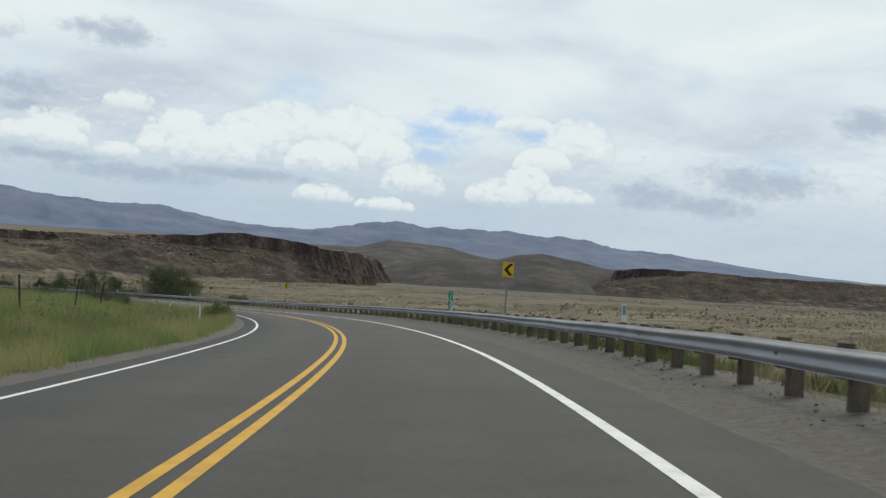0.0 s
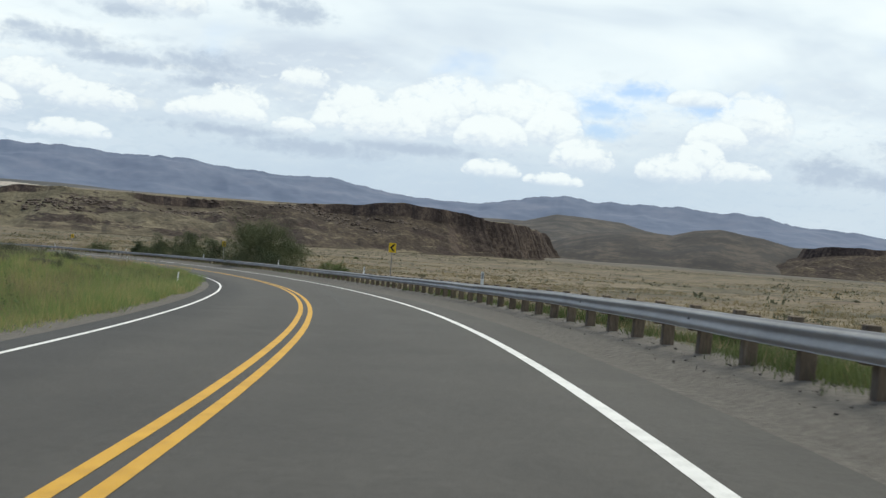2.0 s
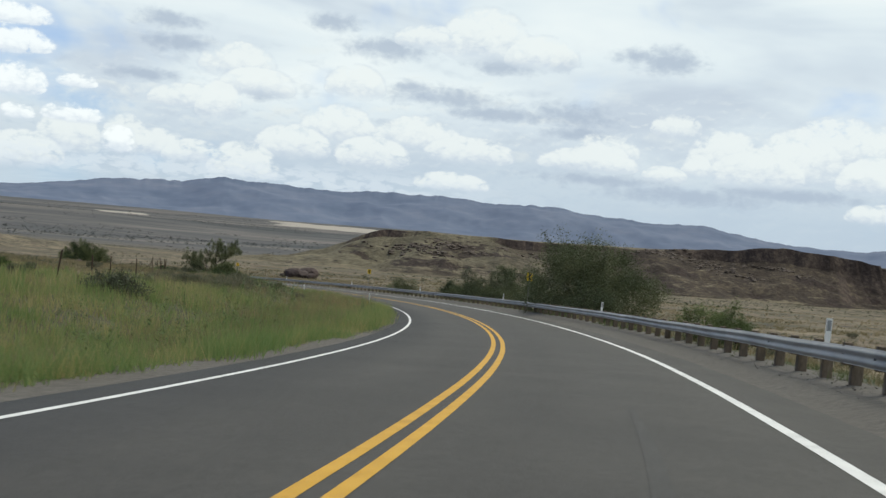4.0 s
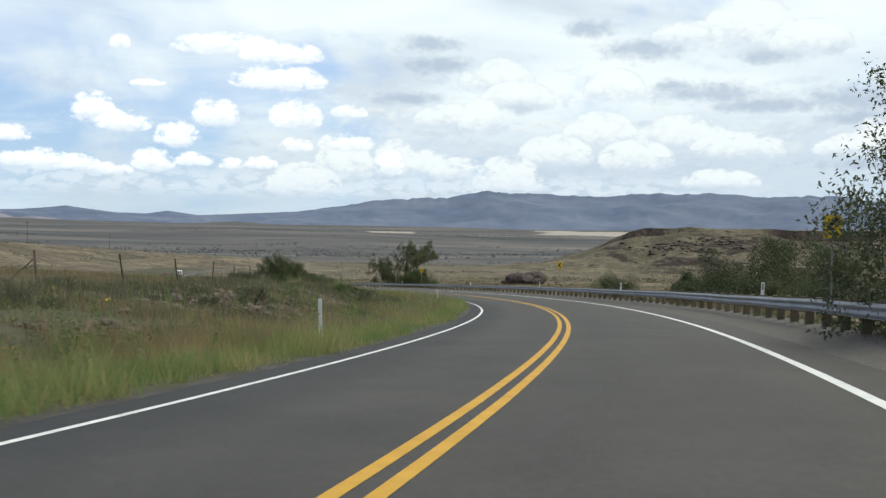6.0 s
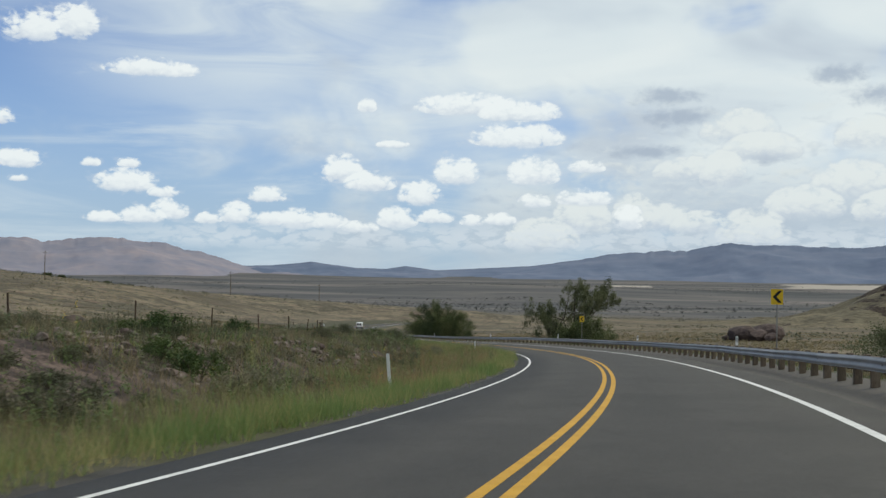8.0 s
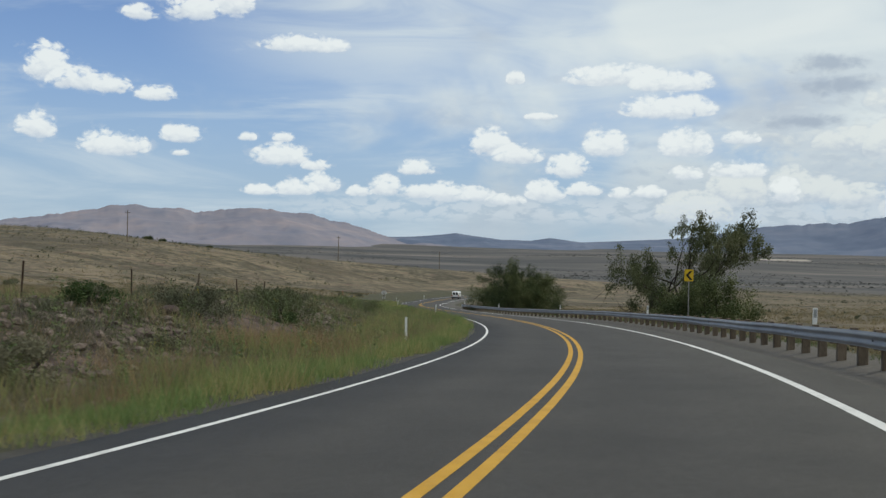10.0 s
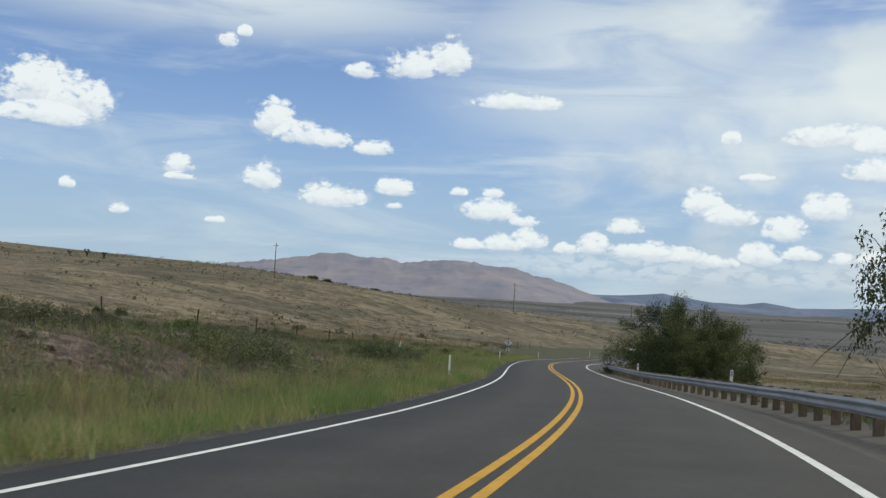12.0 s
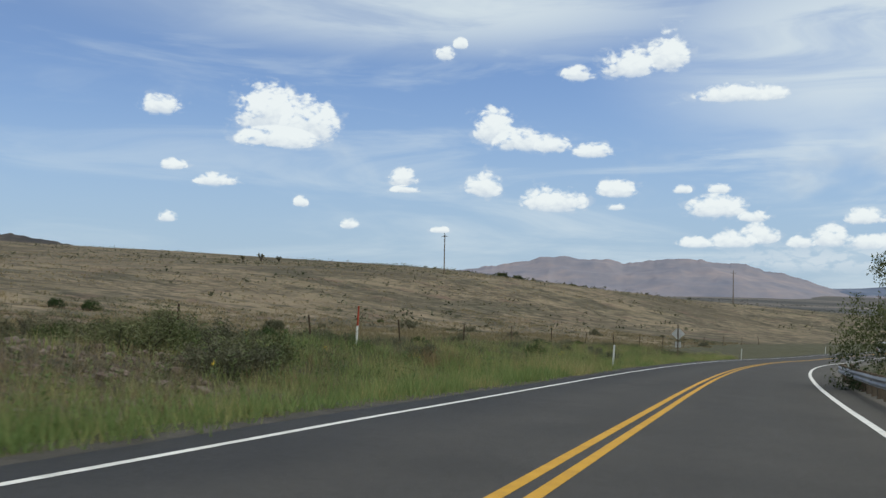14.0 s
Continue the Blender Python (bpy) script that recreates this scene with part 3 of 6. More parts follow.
def ground_material():
    m = bpy.data.materials.new("dry_grassland")
    m.use_nodes = True
    n = Nodes(m.node_tree)
    geo = n.add("ShaderNodeNewGeometry")
    pos = geo.outputs["Position"]
    a = n.noise(pos, 0.035, 6.0, 0.6)
    b = n.noise(pos, 0.5, 6.0, 0.65)
    c = n.noise(pos, 6.0, 4.0, 0.6)
    straw = n.ramp(n.math("ADD", n.math("MULTIPLY", b, 0.6), n.math("MULTIPLY", c, 0.4)), [(0.32, (0.05, 0.042, 0.029)), (0.48, (0.12, 0.099, 0.067)), (0.62, (0.262, 0.21, 0.147))])
    scrub = n.ramp(b, [(0.35, (0.046, 0.044, 0.03)), (0.65, (0.11, 0.1, 0.069))])
    soil = n.ramp(c, [(0.3, (0.085, 0.055, 0.042)), (0.7, (0.2, 0.14, 0.105))])
    # patches of scrub and bare soil over the straw
    col = n.mix(n.step(a, 0.47, 0.6, 0.0, 0.8), straw, scrub)
    tufts = n.noise(pos, 0.14, 6.0, 0.7)
    col = n.mix(n.step(tufts, 0.54, 0.61, 0.0, 0.75), col, (0.052, 0.048, 0.034))
    col = n.mix(n.step(n.noise(pos, 0.11, 5.0, 0.6), 0.56, 0.66, 0.0, 0.8), col, soil)
    # dark scrub in spots, and pale tussocks between them
    col = n.mix(n.step(n.noise(pos, 0.3, 3.0, 0.6), 0.56, 0.64, 0.0, 0.72), col, (0.043, 0.04, 0.026))
    col = n.mix(n.step(n.noise(pos, 0.06, 5.0, 0.65), 0.52, 0.62, 0.0, 0.55), col, n.ramp(c, [(0.3, (0.15, 0.12, 0.078)), (0.7, (0.34, 0.275, 0.185))]))
    # the valley floor is wooded; its far colours are slightly greyed, haze painted in
    band = n.noise(n.vmath("MULTIPLY", pos, (0.35, 1.0, 3.0)), 0.02, 5.0, 0.62)
    col = n.mix(n.step(band, 0.5, 0.62, 0.0, 0.6), col, n.ramp(c, [(0.35, (0.055, 0.047, 0.034)), (0.65, (0.115, 0.098, 0.066))]))
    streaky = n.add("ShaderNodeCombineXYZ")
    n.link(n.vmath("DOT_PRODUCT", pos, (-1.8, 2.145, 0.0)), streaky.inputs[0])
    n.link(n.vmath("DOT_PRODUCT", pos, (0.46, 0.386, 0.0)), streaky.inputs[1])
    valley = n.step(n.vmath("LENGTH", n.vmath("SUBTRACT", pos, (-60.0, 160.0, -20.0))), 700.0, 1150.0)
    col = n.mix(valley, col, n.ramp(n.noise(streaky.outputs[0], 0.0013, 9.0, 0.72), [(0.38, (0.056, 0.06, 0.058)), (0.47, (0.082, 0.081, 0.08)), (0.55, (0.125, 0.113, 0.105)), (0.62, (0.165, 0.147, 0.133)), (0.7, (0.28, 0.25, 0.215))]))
    # bare pale fields on the valley floor: middle, long axis, half length and half depth
    ragged = n.math("MULTIPLY", n.math("SUBTRACT", n.noise(pos, 0.012, 5.0, 0.65), 0.5), 1.6)
    for mid, long, half, deep in (((-1823.0, 2949.0, 0.0), (-0.845, -0.534, 0.0), 230.0, 170.0), ((-2221.0, 2382.0, 0.0), (-0.717, -0.697, 0.0), 80.0, 70.0)):
        off = n.vmath("SUBTRACT", pos, mid)
        u = n.math("ABSOLUTE", n.math("DIVIDE", n.vmath("DOT_PRODUCT", off, long), half))
        v = n.math("ABSOLUTE", n.math("DIVIDE", n.vmath("DOT_PRODUCT", off, (-long[1], long[0], 0.0)), deep))
        col = n.mix(n.step(n.math("ADD", n.math("MAXIMUM", u, v), ragged), 1.05, 0.85), col, (0.34, 0.305, 0.26))
    d = n.add("ShaderNodeBsdfPrincipled")
    n.link(col, d.inputs["Base Color"])
    d.inputs["Roughness"].default_value, d.inputs["Specular IOR Level"].default_value = 0.95, 0.1
    bp = n.add("ShaderNodeBump")
    bp.inputs["Strength"].default_value, bp.inputs["Distance"].default_value = 0.4, 0.1
    n.link(n.math("ADD", b, n.math("MULTIPLY", c, 0.5)), bp.inputs["Height"])
    n.link(bp.outputs[0], d.inputs["Normal"])
    o = n.add("ShaderNodeOutputMaterial")
    n.link(d.outputs[0], o.inputs[0])
    return m


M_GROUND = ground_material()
M_BANK = material("reddish_soil", ((0.026, 0.018, 0.015), (0.066, 0.046, 0.037), (0.15, 0.11, 0.088)), 1.6, 1.0, 1.0, 9.0, bump_scale=16.0, spread=(0.42, 0.58))
M_LITTER = material("grassy_soil", ((0.03, 0.03, 0.015), (0.062, 0.06, 0.03), (0.11, 0.098, 0.055)), 0.9, 1.0, 0.8, 11.0, bump_scale=20.0)
build_ground()
build_road()
tyre_mark(68, 104, -0.55, 0.55)

# ---------------------------------------------------------------- mountains and mesas

# the far range's blue is distance haze, mixed into its base colour
M_FAR = material("haze_blue_mountain", ((0.072, 0.1, 0.16), (0.108, 0.136, 0.2), (0.152, 0.174, 0.232)), 0.004, 1.0, 0.0, 0.012, spread=(0.32, 0.68))
# pinkish rock greyed by painted haze; the bluish dark end imitates shaded slopes
M_PINK = material("hazed_pinkish_mountain", ((0.15, 0.16, 0.21), (0.208, 0.2, 0.238), (0.28, 0.242, 0.256)), 0.0045, 1.0, 0.0, 0.014, spread=(0.34, 0.66))
M_NEAR_HILL = material("dark_scrub_hill", ((0.018, 0.016, 0.016), (0.036, 0.03, 0.026), (0.075, 0.06, 0.047)), 0.02, 1.0, 0.3, 0.12, stretch=(1, 1, 2.5), spread=(0.42, 0.6))
M_HILL = material("dry_scrub_hill", ((0.028, 0.026, 0.026), (0.052, 0.045, 0.04), (0.1, 0.084, 0.066)), 0.016, 1.0, 0.3, 0.1, stretch=(1, 1, 2.5), spread=(0.42, 0.6))


def range_of_mountains(name, eye, az, el, near, crest, mat, rough, lab, base=-45.0, seed=1):
    """A mountain range round a viewpoint: az to the left of +y and el in degrees give its skyline at the crest's distance."""
    a = np.arange(az[0], az[-1], 0.08)
    peaks = field_noise(a * 40, a * 0, 70, seed + 11) * 0.11 + field_noise(a * 40, a * 0, 24, seed + 12) * 0.085 + field_noise(a * 40, a * 0, 9, seed + 13) * 0.03
    top = eye[2] + np.tan(np.radians(np.interp(a, az, el))) * crest
    jag = 1.25 * np.radians(peaks * smooth(0.2, 1.0, np.interp(a, az, el))) * crest
    r = np.r_[np.linspace(near, crest, 34), crest + 60, crest + 110]
    ga, gr = np.meshgrid(a, r, indexing="ij")
    rise = np.clip((gr - near) / (crest - near), 0, 1)
    x, y = eye[0] - np.sin(np.radians(ga)) * gr, eye[1] + np.cos(np.radians(ga)) * gr
    bump = field_noise(x, y, 420, seed)
    rise_s = np.clip(rise ** 1.1 * (1 + 0.7 * (1 - rise) * bump - 0.12 * (1 - rise)), 0, 1)
    z = base + (top[:, None] - base) * np.where(gr > crest, 0.93, rise_s) + jag[:, None] * rise ** 7
    # spurs and ravines running down from the crest
    spur = 0.4 - np.abs(field_noise(ga * 72 + 60 * field_noise(ga * 72, gr, 500, seed + 21), gr * 0.3, 330, seed + 22)) - 0.4 * np.abs(field_noise(ga * 72, gr * 0.5, 120, seed + 23))
    z += spur * rough * 13 * rise * (1.03 - rise)
    z += (0.35 - np.abs(field_noise(x, y, 300, seed + 2))) * rough * 7.5 * rise * (1.02 - rise)
    z += field_noise(x, y, 110, seed) * rough * 2.2 * rise * (1.15 - rise) + field_noise(x, y, 45, seed) * rough * 0.35 * rise * (1.1 - rise)
    ob = mesh_object(name, np.stack([x, y, z], -1).reshape(-1, 3), grid_faces(len(a), len(r))[:, ::-1], mat)
    return tagged(ob, lab, "mountain range", kind="structure")


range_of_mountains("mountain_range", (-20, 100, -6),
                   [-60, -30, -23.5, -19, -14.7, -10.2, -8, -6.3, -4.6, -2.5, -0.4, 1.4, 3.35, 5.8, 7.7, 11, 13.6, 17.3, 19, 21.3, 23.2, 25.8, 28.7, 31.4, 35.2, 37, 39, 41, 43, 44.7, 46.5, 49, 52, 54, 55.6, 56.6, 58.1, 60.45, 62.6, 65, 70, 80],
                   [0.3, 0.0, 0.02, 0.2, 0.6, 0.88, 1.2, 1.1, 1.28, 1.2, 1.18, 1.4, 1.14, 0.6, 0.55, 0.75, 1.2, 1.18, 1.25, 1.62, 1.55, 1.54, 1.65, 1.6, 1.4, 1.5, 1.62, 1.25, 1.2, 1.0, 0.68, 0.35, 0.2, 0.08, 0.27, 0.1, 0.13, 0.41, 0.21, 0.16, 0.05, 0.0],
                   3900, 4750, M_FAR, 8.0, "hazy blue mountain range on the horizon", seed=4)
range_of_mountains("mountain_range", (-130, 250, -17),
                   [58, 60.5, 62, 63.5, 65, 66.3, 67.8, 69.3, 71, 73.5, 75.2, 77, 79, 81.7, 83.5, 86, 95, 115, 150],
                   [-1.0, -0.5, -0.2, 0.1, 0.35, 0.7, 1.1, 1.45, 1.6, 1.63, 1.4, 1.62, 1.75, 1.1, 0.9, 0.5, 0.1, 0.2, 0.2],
                   3500, 4300, M_PINK, 9.0, "bare pinkish mountain in grey haze beyond the valley", seed=7)
range_of_mountains("far_hill", (-197, 290, -21), [100, 103, 104.3, 105.8, 107.4, 110, 116, 125, 140, 160], [0.5, 1.2, 1.75, 2.1, 2.2, 2.3, 2.2, 2.0, 1.4, 0.6], 800, 1050, M_HILL, 1.5, "dark scrubby hill behind the grassy slope", base=-14, seed=17)
range_of_mountains("gap_hills", (-5, 40, -3), [-30, -16, -8, -5, -2.9, -1.7, 0.1, 1.77, 3.4, 6, 9, 14], [-1.2, -0.9, -0.6, -0.4, -0.12, 0.18, 0.28, 0.33, -0.15, -0.2, -0.6, -1.2],
                   1600, 2200, M_HILL, 3.0, "brown scrubby hills in the gap between the mesas", base=-42, seed=9)
range_of_mountains("gap_hills", (-5, 40, -3), [-24, -16, -12.5, -10.1, -8.8, -6.7, -5.4, -4.3, -3.0, -1.6, 0.0, 1.5, 3.2, 5], [-1.2, -0.8, -0.55, -0.27, 0.0, 0.27, 0.1, -0.24, -0.2, -0.3, -0.5, -1.0, -1.6, -2.2],
                   1000, 1420, M_NEAR_HILL, 3.0, "dark brown hills in the gap between the mesas", base=-58, seed=13)


def mesa_material():
    m = bpy.data.materials.new("basalt_mesa")
    m.use_nodes = True
    n = Nodes(m.node_tree)
    geo = n.add("ShaderNodeNewGeometry")
    pos = geo.outputs["Position"]
    sep = n.add("ShaderNodeSeparateXYZ")
    n.link(geo.outputs["True Normal"], sep.inputs[0])
    b = n.noise(pos, 0.05, 6.0, 0.65)
    c = n.noise(pos, 0.35, 5.0, 0.65)
    f = n.math("ADD", n.math("MULTIPLY", b, 0.5), n.math("MULTIPLY", c, 0.5))
    px = n.add("ShaderNodeSeparateXYZ")
    n.link(pos, px.inputs[0])
    basalt = n.step(n.math("ADD", px.outputs[0], n.math("MULTIPLY", n.math("SUBTRACT", n.noise(pos, 0.012, 4.0), 0.5), 500.0)), -420.0, -230.0)
    rock = n.ramp(f, [(0.36, (0.026, 0.02, 0.018)), (0.5, (0.06, 0.045, 0.038)), (0.64, (0.125, 0.095, 0.075))])
    slope = n.ramp(f, [(0.34, (0.05, 0.046, 0.031)), (0.5, (0.115, 0.1, 0.067)), (0.64, (0.19, 0.163, 0.11))])
    slope = n.mix(basalt, slope, n.ramp(f, [(0.36, (0.02, 0.016, 0.014)), (0.52, (0.058, 0.045, 0.034)), (0.66, (0.125, 0.1, 0.068))]))
    # ledges of dark rock along the slopes
    ledge = n.noise(n.vmath("MULTIPLY", pos, (0.7, 0.7, 3.2)), 0.03, 6.0, 0.68)
    slope = n.mix(n.step(ledge, 0.54, 0.58, 0.0, 0.9), slope, n.ramp(c, [(0.35, (0.018, 0.014, 0.013)), (0.65, (0.058, 0.042, 0.035))]))
    flat = n.ramp(f, [(0.36, (0.08, 0.066, 0.043)), (0.62, (0.2, 0.168, 0.112))])
    up = n.math("ADD", sep.outputs[2], n.math("MULTIPLY", n.math("SUBTRACT", c, 0.5), 0.3))
    col = n.mix(n.step(up, 0.68, 0.86), rock, slope)
    col = n.mix(n.step(sep.outputs[2], 0.984, 0.998), col, flat)
    d = n.add("ShaderNodeBsdfPrincipled")
    n.link(col, d.inputs["Base Color"])
    d.inputs["Roughness"].default_value, d.inputs["Specular IOR Level"].default_value = 0.95, 0.1
    bp = n.add("ShaderNodeBump")
    bp.inputs["Strength"].default_value, bp.inputs["Distance"].default_value = 1.0, 1.0
    n.link(c, bp.inputs["Height"])
    n.link(bp.outputs[0], d.inputs["Normal"])
    o = n.add("ShaderNodeOutputMaterial")
    n.link(d.outputs[0], o.inputs[0])
    return m


M_MESA = mesa_material()


def mesa(name, line, tops, feet, cliffs, back, lab, seed):
    """A flat-topped mesa. line: its rim in the plan; tops: the rim's heights; the slope falls away to the right of the line."""
    line = np.array(line, float)
    d = np.r_[0, np.cumsum(np.hypot(*np.diff(line, axis=0).T))]
    q = np.arange(0, d[-1], 2.5)
    x, y, top = np.interp(q, d, line[:, 0]), np.interp(q, d, line[:, 1]), np.interp(q, d, tops)
    foot, cliff = np.interp(q, d, feet), np.interp(q, d, cliffs)
    k = np.ones(33) / 33
    pad = lambda v: np.convolve(np.r_[2 * v[0] - v[16:0:-1], v, 2 * v[-1] - v[-2:-18:-1]], k, "valid")
    x, y = pad(x), pad(y)
    hx, hy = np.gradient(x), np.gradient(y)
    ln = np.hypot(hx, hy)
    nx, ny = hy / ln, -hx / ln
    jag = field_noise(q, q * 0, 60, seed) * 14 + field_noise(q, q * 0, 16, seed + 1) * 5 + field_noise(q, q * 0, 7, seed + 8) * 2.5
    out = np.r_[-back, -back * 0.6, -back * 0.25, -18, -6, 0, 1.5, 3, 5, np.linspace(9, 110, 26)]
    P = []
    for o in out:
        span = o if o < 6 else 5 + (o - 5) / 105 * (foot - 5)
        px, py = x + nx * (span + jag), y + ny * (span + jag)
        g = wide_ground(px, py)
        t2 = top + field_noise(px, py, 40, seed) * 1.6 + field_noise(q, q * 0, 18, seed + 6) * 1.1
        if o <= 0:
            z = t2 + (0 if o > -20 else -0.012 * (-o - 20))
        else:
            c = 0.56 * cliff * (0.15 + 1.1 * smooth(-0.35, 0.35, field_noise(q, q * 0, 70, seed + 3) + np.clip((cliff - 9) / 12, -0.25, 0.6)))
            fall = np.clip(o / 5, 0, 1) * c
            rest = np.maximum(t2 - c - g, 0)
            e = np.clip((o - 5) / 105, 0, 1)
            gully = (field_noise(q, q * 0 + o * 0.3, 38, seed + 4) * 7.5 + field_noise(q, q * 0 + o * 0.8, 13, seed + 14) * 2.6) * np.sin(np.pi * e)
            z = t2 - fall - rest * (1 - (1 - e) ** 1.45) + gully
            z = np.where(o >= 109.9, g - 1.5, z)
        z = np.maximum(z, g - 1.5)
        P.append(np.stack([px, py, z], -1))
    v = np.stack(P, 1).reshape(-1, 3)
    ob = mesh_object(name, v, grid_faces(len(q), len(out)), M_MESA, smooth_shade=False)
    return tagged(ob, lab, "mesa", kind="structure")


mesa("mesa", [(-600, 830), (-520, 800), (-470, 792), (-425, 797), (-370, 818), (-300, 860), (-215, 900), (-155, 915), (-100, 928), (-77, 955), (-64, 1015), (-56, 1300)],
     [-60, -41, -28, -11.5, -10.5, -10.5, -7, 0, -5, -8, -10, -20], [110, 110, 110, 120, 130, 130, 120, 95, 36, 16, 16, 20], [3, 5, 9, 12, 11, 9, 13, 15, 16, 16, 12, 10], 500,
     "long brown mesa with a dark basalt rim", 2)
mesa("mesa", [(310, 1750), (256, 1400), (233, 1282), (242, 1242), (300, 1222), (480, 1180), (800, 1050), (1100, 900)],
     [-22, -16, -9, -6, -4, -4, -3, -3], [60, 60, 60, 70, 110, 120, 120, 120], [14, 15, 16, 15, 9, 5, 3, 3], 420, "dark-rimmed mesa rising from the grassland", 5)

# ---------------------------------------------------------------- small builders


class Shape:
    """Gathers boxes, tubes and sheets into one mesh."""

    def __init__(self):
        self.v, self.f = [], []

    def box(self, lo, hi, m=None, bevel=0.0):
        bm = bmesh.new()
        size = [h - l for l, h in zip(lo, hi)]
        mid = [(h + l) / 2 for l, h in zip(lo, hi)]
        bmesh.ops.create_cube(bm, size=1.0, matrix=Matrix.Translation(mid) @ Matrix.Diagonal((*size, 1)))
        if bevel:
            bmesh.ops.bevel(bm, geom=bm.edges[:], offset=bevel, segments=1, affect="EDGES")
        return self.take(bm, m)

    def take(self, bm, m=None):
        if m is not None:
            bmesh.ops.transform(bm, matrix=m, verts=bm.verts[:])
        base = len(self.v)
        bm.verts.index_update()
        self.v += [tuple(q.co) for q in bm.verts]
        self.f += [[base + q.index for q in p.verts] for p in bm.faces]
        bm.free()
        return self

    def tube(self, points, radii, sides=6, cap=True):
        base, pts = len(self.v), [Vector(p) for p in points]
        for i, p in enumerate(pts):
            d = (pts[min(i + 1, len(pts) - 1)] - pts[max(i - 1, 0)]).normalized()
            a = d.orthogonal().normalized() if abs(d.z) < 0.95 else Vector((1, 0, 0))
            a = (a - d * a.dot(d)).normalized()
            b = d.cross(a)
            for k in range(sides):
                t = 2 * math.pi * k / sides
                self.v.append(tuple(p + (a * math.cos(t) + b * math.sin(t)) * radii[i]))
        for i in range(len(pts) - 1):
            for k in range(sides):
                q, r = base + i * sides + k, base + i * sides + (k + 1) % sides
                self.f.append([q, r, r + sides, q + sides])
        if cap:
            self.f.append([base + k for k in range(sides)][::-1])
            self.f.append([base + (len(pts) - 1) * sides + k for k in range(sides)])
        return self

    def prism(self, outline, depth, m=None):
        """A flat outline in x and z, given thickness along y."""
        base, k = len(self.v), len(outline)
        for y in (0.0, depth):
            for x, z in outline:
                p = Vector((x, y, z))
                self.v.append(tuple(m @ p if m is not None else p))
        self.f.append([base + i for i in range(k)])
        self.f.append([base + k + i for i in range(k)][::-1])
        for i in range(k):
            j = (i + 1) % k
            self.f.append([base + j, base + i, base + k + i, base + k + j])
        return self

    def mesh(self, name, mat, smooth_shade=False):
        me = bpy.data.meshes.new(name)
        me.from_pydata(self.v, [], self.f)
        bm = bmesh.new()
        bm.from_mesh(me)
        bmesh.ops.recalc_face_normals(bm, faces=bm.faces[:])
        bm.to_mesh(me)
        bm.free()
        me.materials.append(mat)
        if smooth_shade:
            me.polygons.foreach_set("use_smooth", [True] * len(me.polygons))
        return me


def part(name, shape, mat, parent, label="", smooth_shade=False, at=None):
    """Links a shape (or a mesh that is shared) as one mesh object under a thing or a part."""
    me = shape if isinstance(shape, bpy.types.Mesh) else shape.mesh(name, mat, smooth_shade)
    ob = new(name, me)
    ob.parent = parent
    if at is not None:
        ob.matrix_basis = at
    return tagged(ob, label)


def thing(name, m, label, category, group="", kind=""):
    ob = new(name)
    ob.empty_display_size = 0.2
    ob.matrix_basis = m
    return tagged(ob, label, category, group, kind)


def spot(s, o, turn=0.0):
    """A pose standing on the ground beside the road, with y along the road."""
    x, y, _, h, _ = along(float(s))
    px, py = float(x + o * np.cos(h)), float(y + o * np.sin(h))
    z = float(ground_height(np.array([px]), np.array([py]))[0])
    return pose(px, py, z, 0, 0, math.degrees(float(h)) + turn)


def lettering(text, size, mat, m, parent, name="lettering"):
    cu = bpy.data.curves.new(name, "FONT")
    cu.body, cu.size, cu.extrude, cu.align_x, cu.align_y = text, size, 0.001, "CENTER", "CENTER"
    ob = bpy.data.objects.new(name, cu)
    scene.collection.objects.link(ob)
    me = bpy.data.meshes.new_from_object(ob.evaluated_get(bpy.context.evaluated_depsgraph_get()))
    bpy.data.objects.remove(ob)
    bpy.data.curves.remove(cu)
    me.materials.clear()
    me.materials.append(mat)
    q = new(name, me)
    q.parent, q.matrix_basis = parent, m
    return q


M_STEEL = material("galvanised_steel", ((0.25, 0.245, 0.235), (0.37, 0.362, 0.345), (0.47, 0.46, 0.44)), 0.7, 0.62, 0.12, 7.0, metal=0.5, stretch=(1, 1, 3))
M_POST = material("weathered_timber", ((0.06, 0.046, 0.033), (0.135, 0.104, 0.074), (0.24, 0.19, 0.14)), 3.0, 0.9, 0.6, 30.0, stretch=(1, 1, 0.25))
M_TUBE = material("dull_steel", ((0.18, 0.17, 0.16), (0.26, 0.25, 0.24), (0.34, 0.33, 0.31)), 2.0, 0.6, 0.1, 20.0, metal=0.5)
M_RUST = material("rusty_steel", ((0.035, 0.022, 0.016), (0.065, 0.042, 0.03), (0.11, 0.07, 0.05)), 4.0, 0.85, 0.3, 30.0)
M_SIGN_Y = plain("yellow_sign_sheeting", (0.72, 0.47, 0.02), 0.45)
M_BLACK = plain("black_sign_ink", (0.012, 0.012, 0.012), 0.6)
M_SIGN_G = plain("green_sign_sheeting", (0.0, 0.21, 0.12), 0.45)
M_SIGN_W = plain("white_sign_sheeting", (0.75, 0.75, 0.74), 0.5)
M_ALU = material("bare_aluminium", ((0.52, 0.52, 0.52), (0.62, 0.62, 0.62), (0.7, 0.7, 0.7)), 3.0, 0.55, 0.05, metal=0.3)
M_MARKER = plain("white_plastic", (0.74, 0.74, 0.72), 0.55)
M_REFLECT = plain("grey_reflector", (0.3, 0.31, 0.31), 0.3)
M_RED = plain("red_marker_paint", (0.35, 0.05, 0.025), 0.6)

# ---------------------------------------------------------------- guard rail

RAIL_END = 424.0


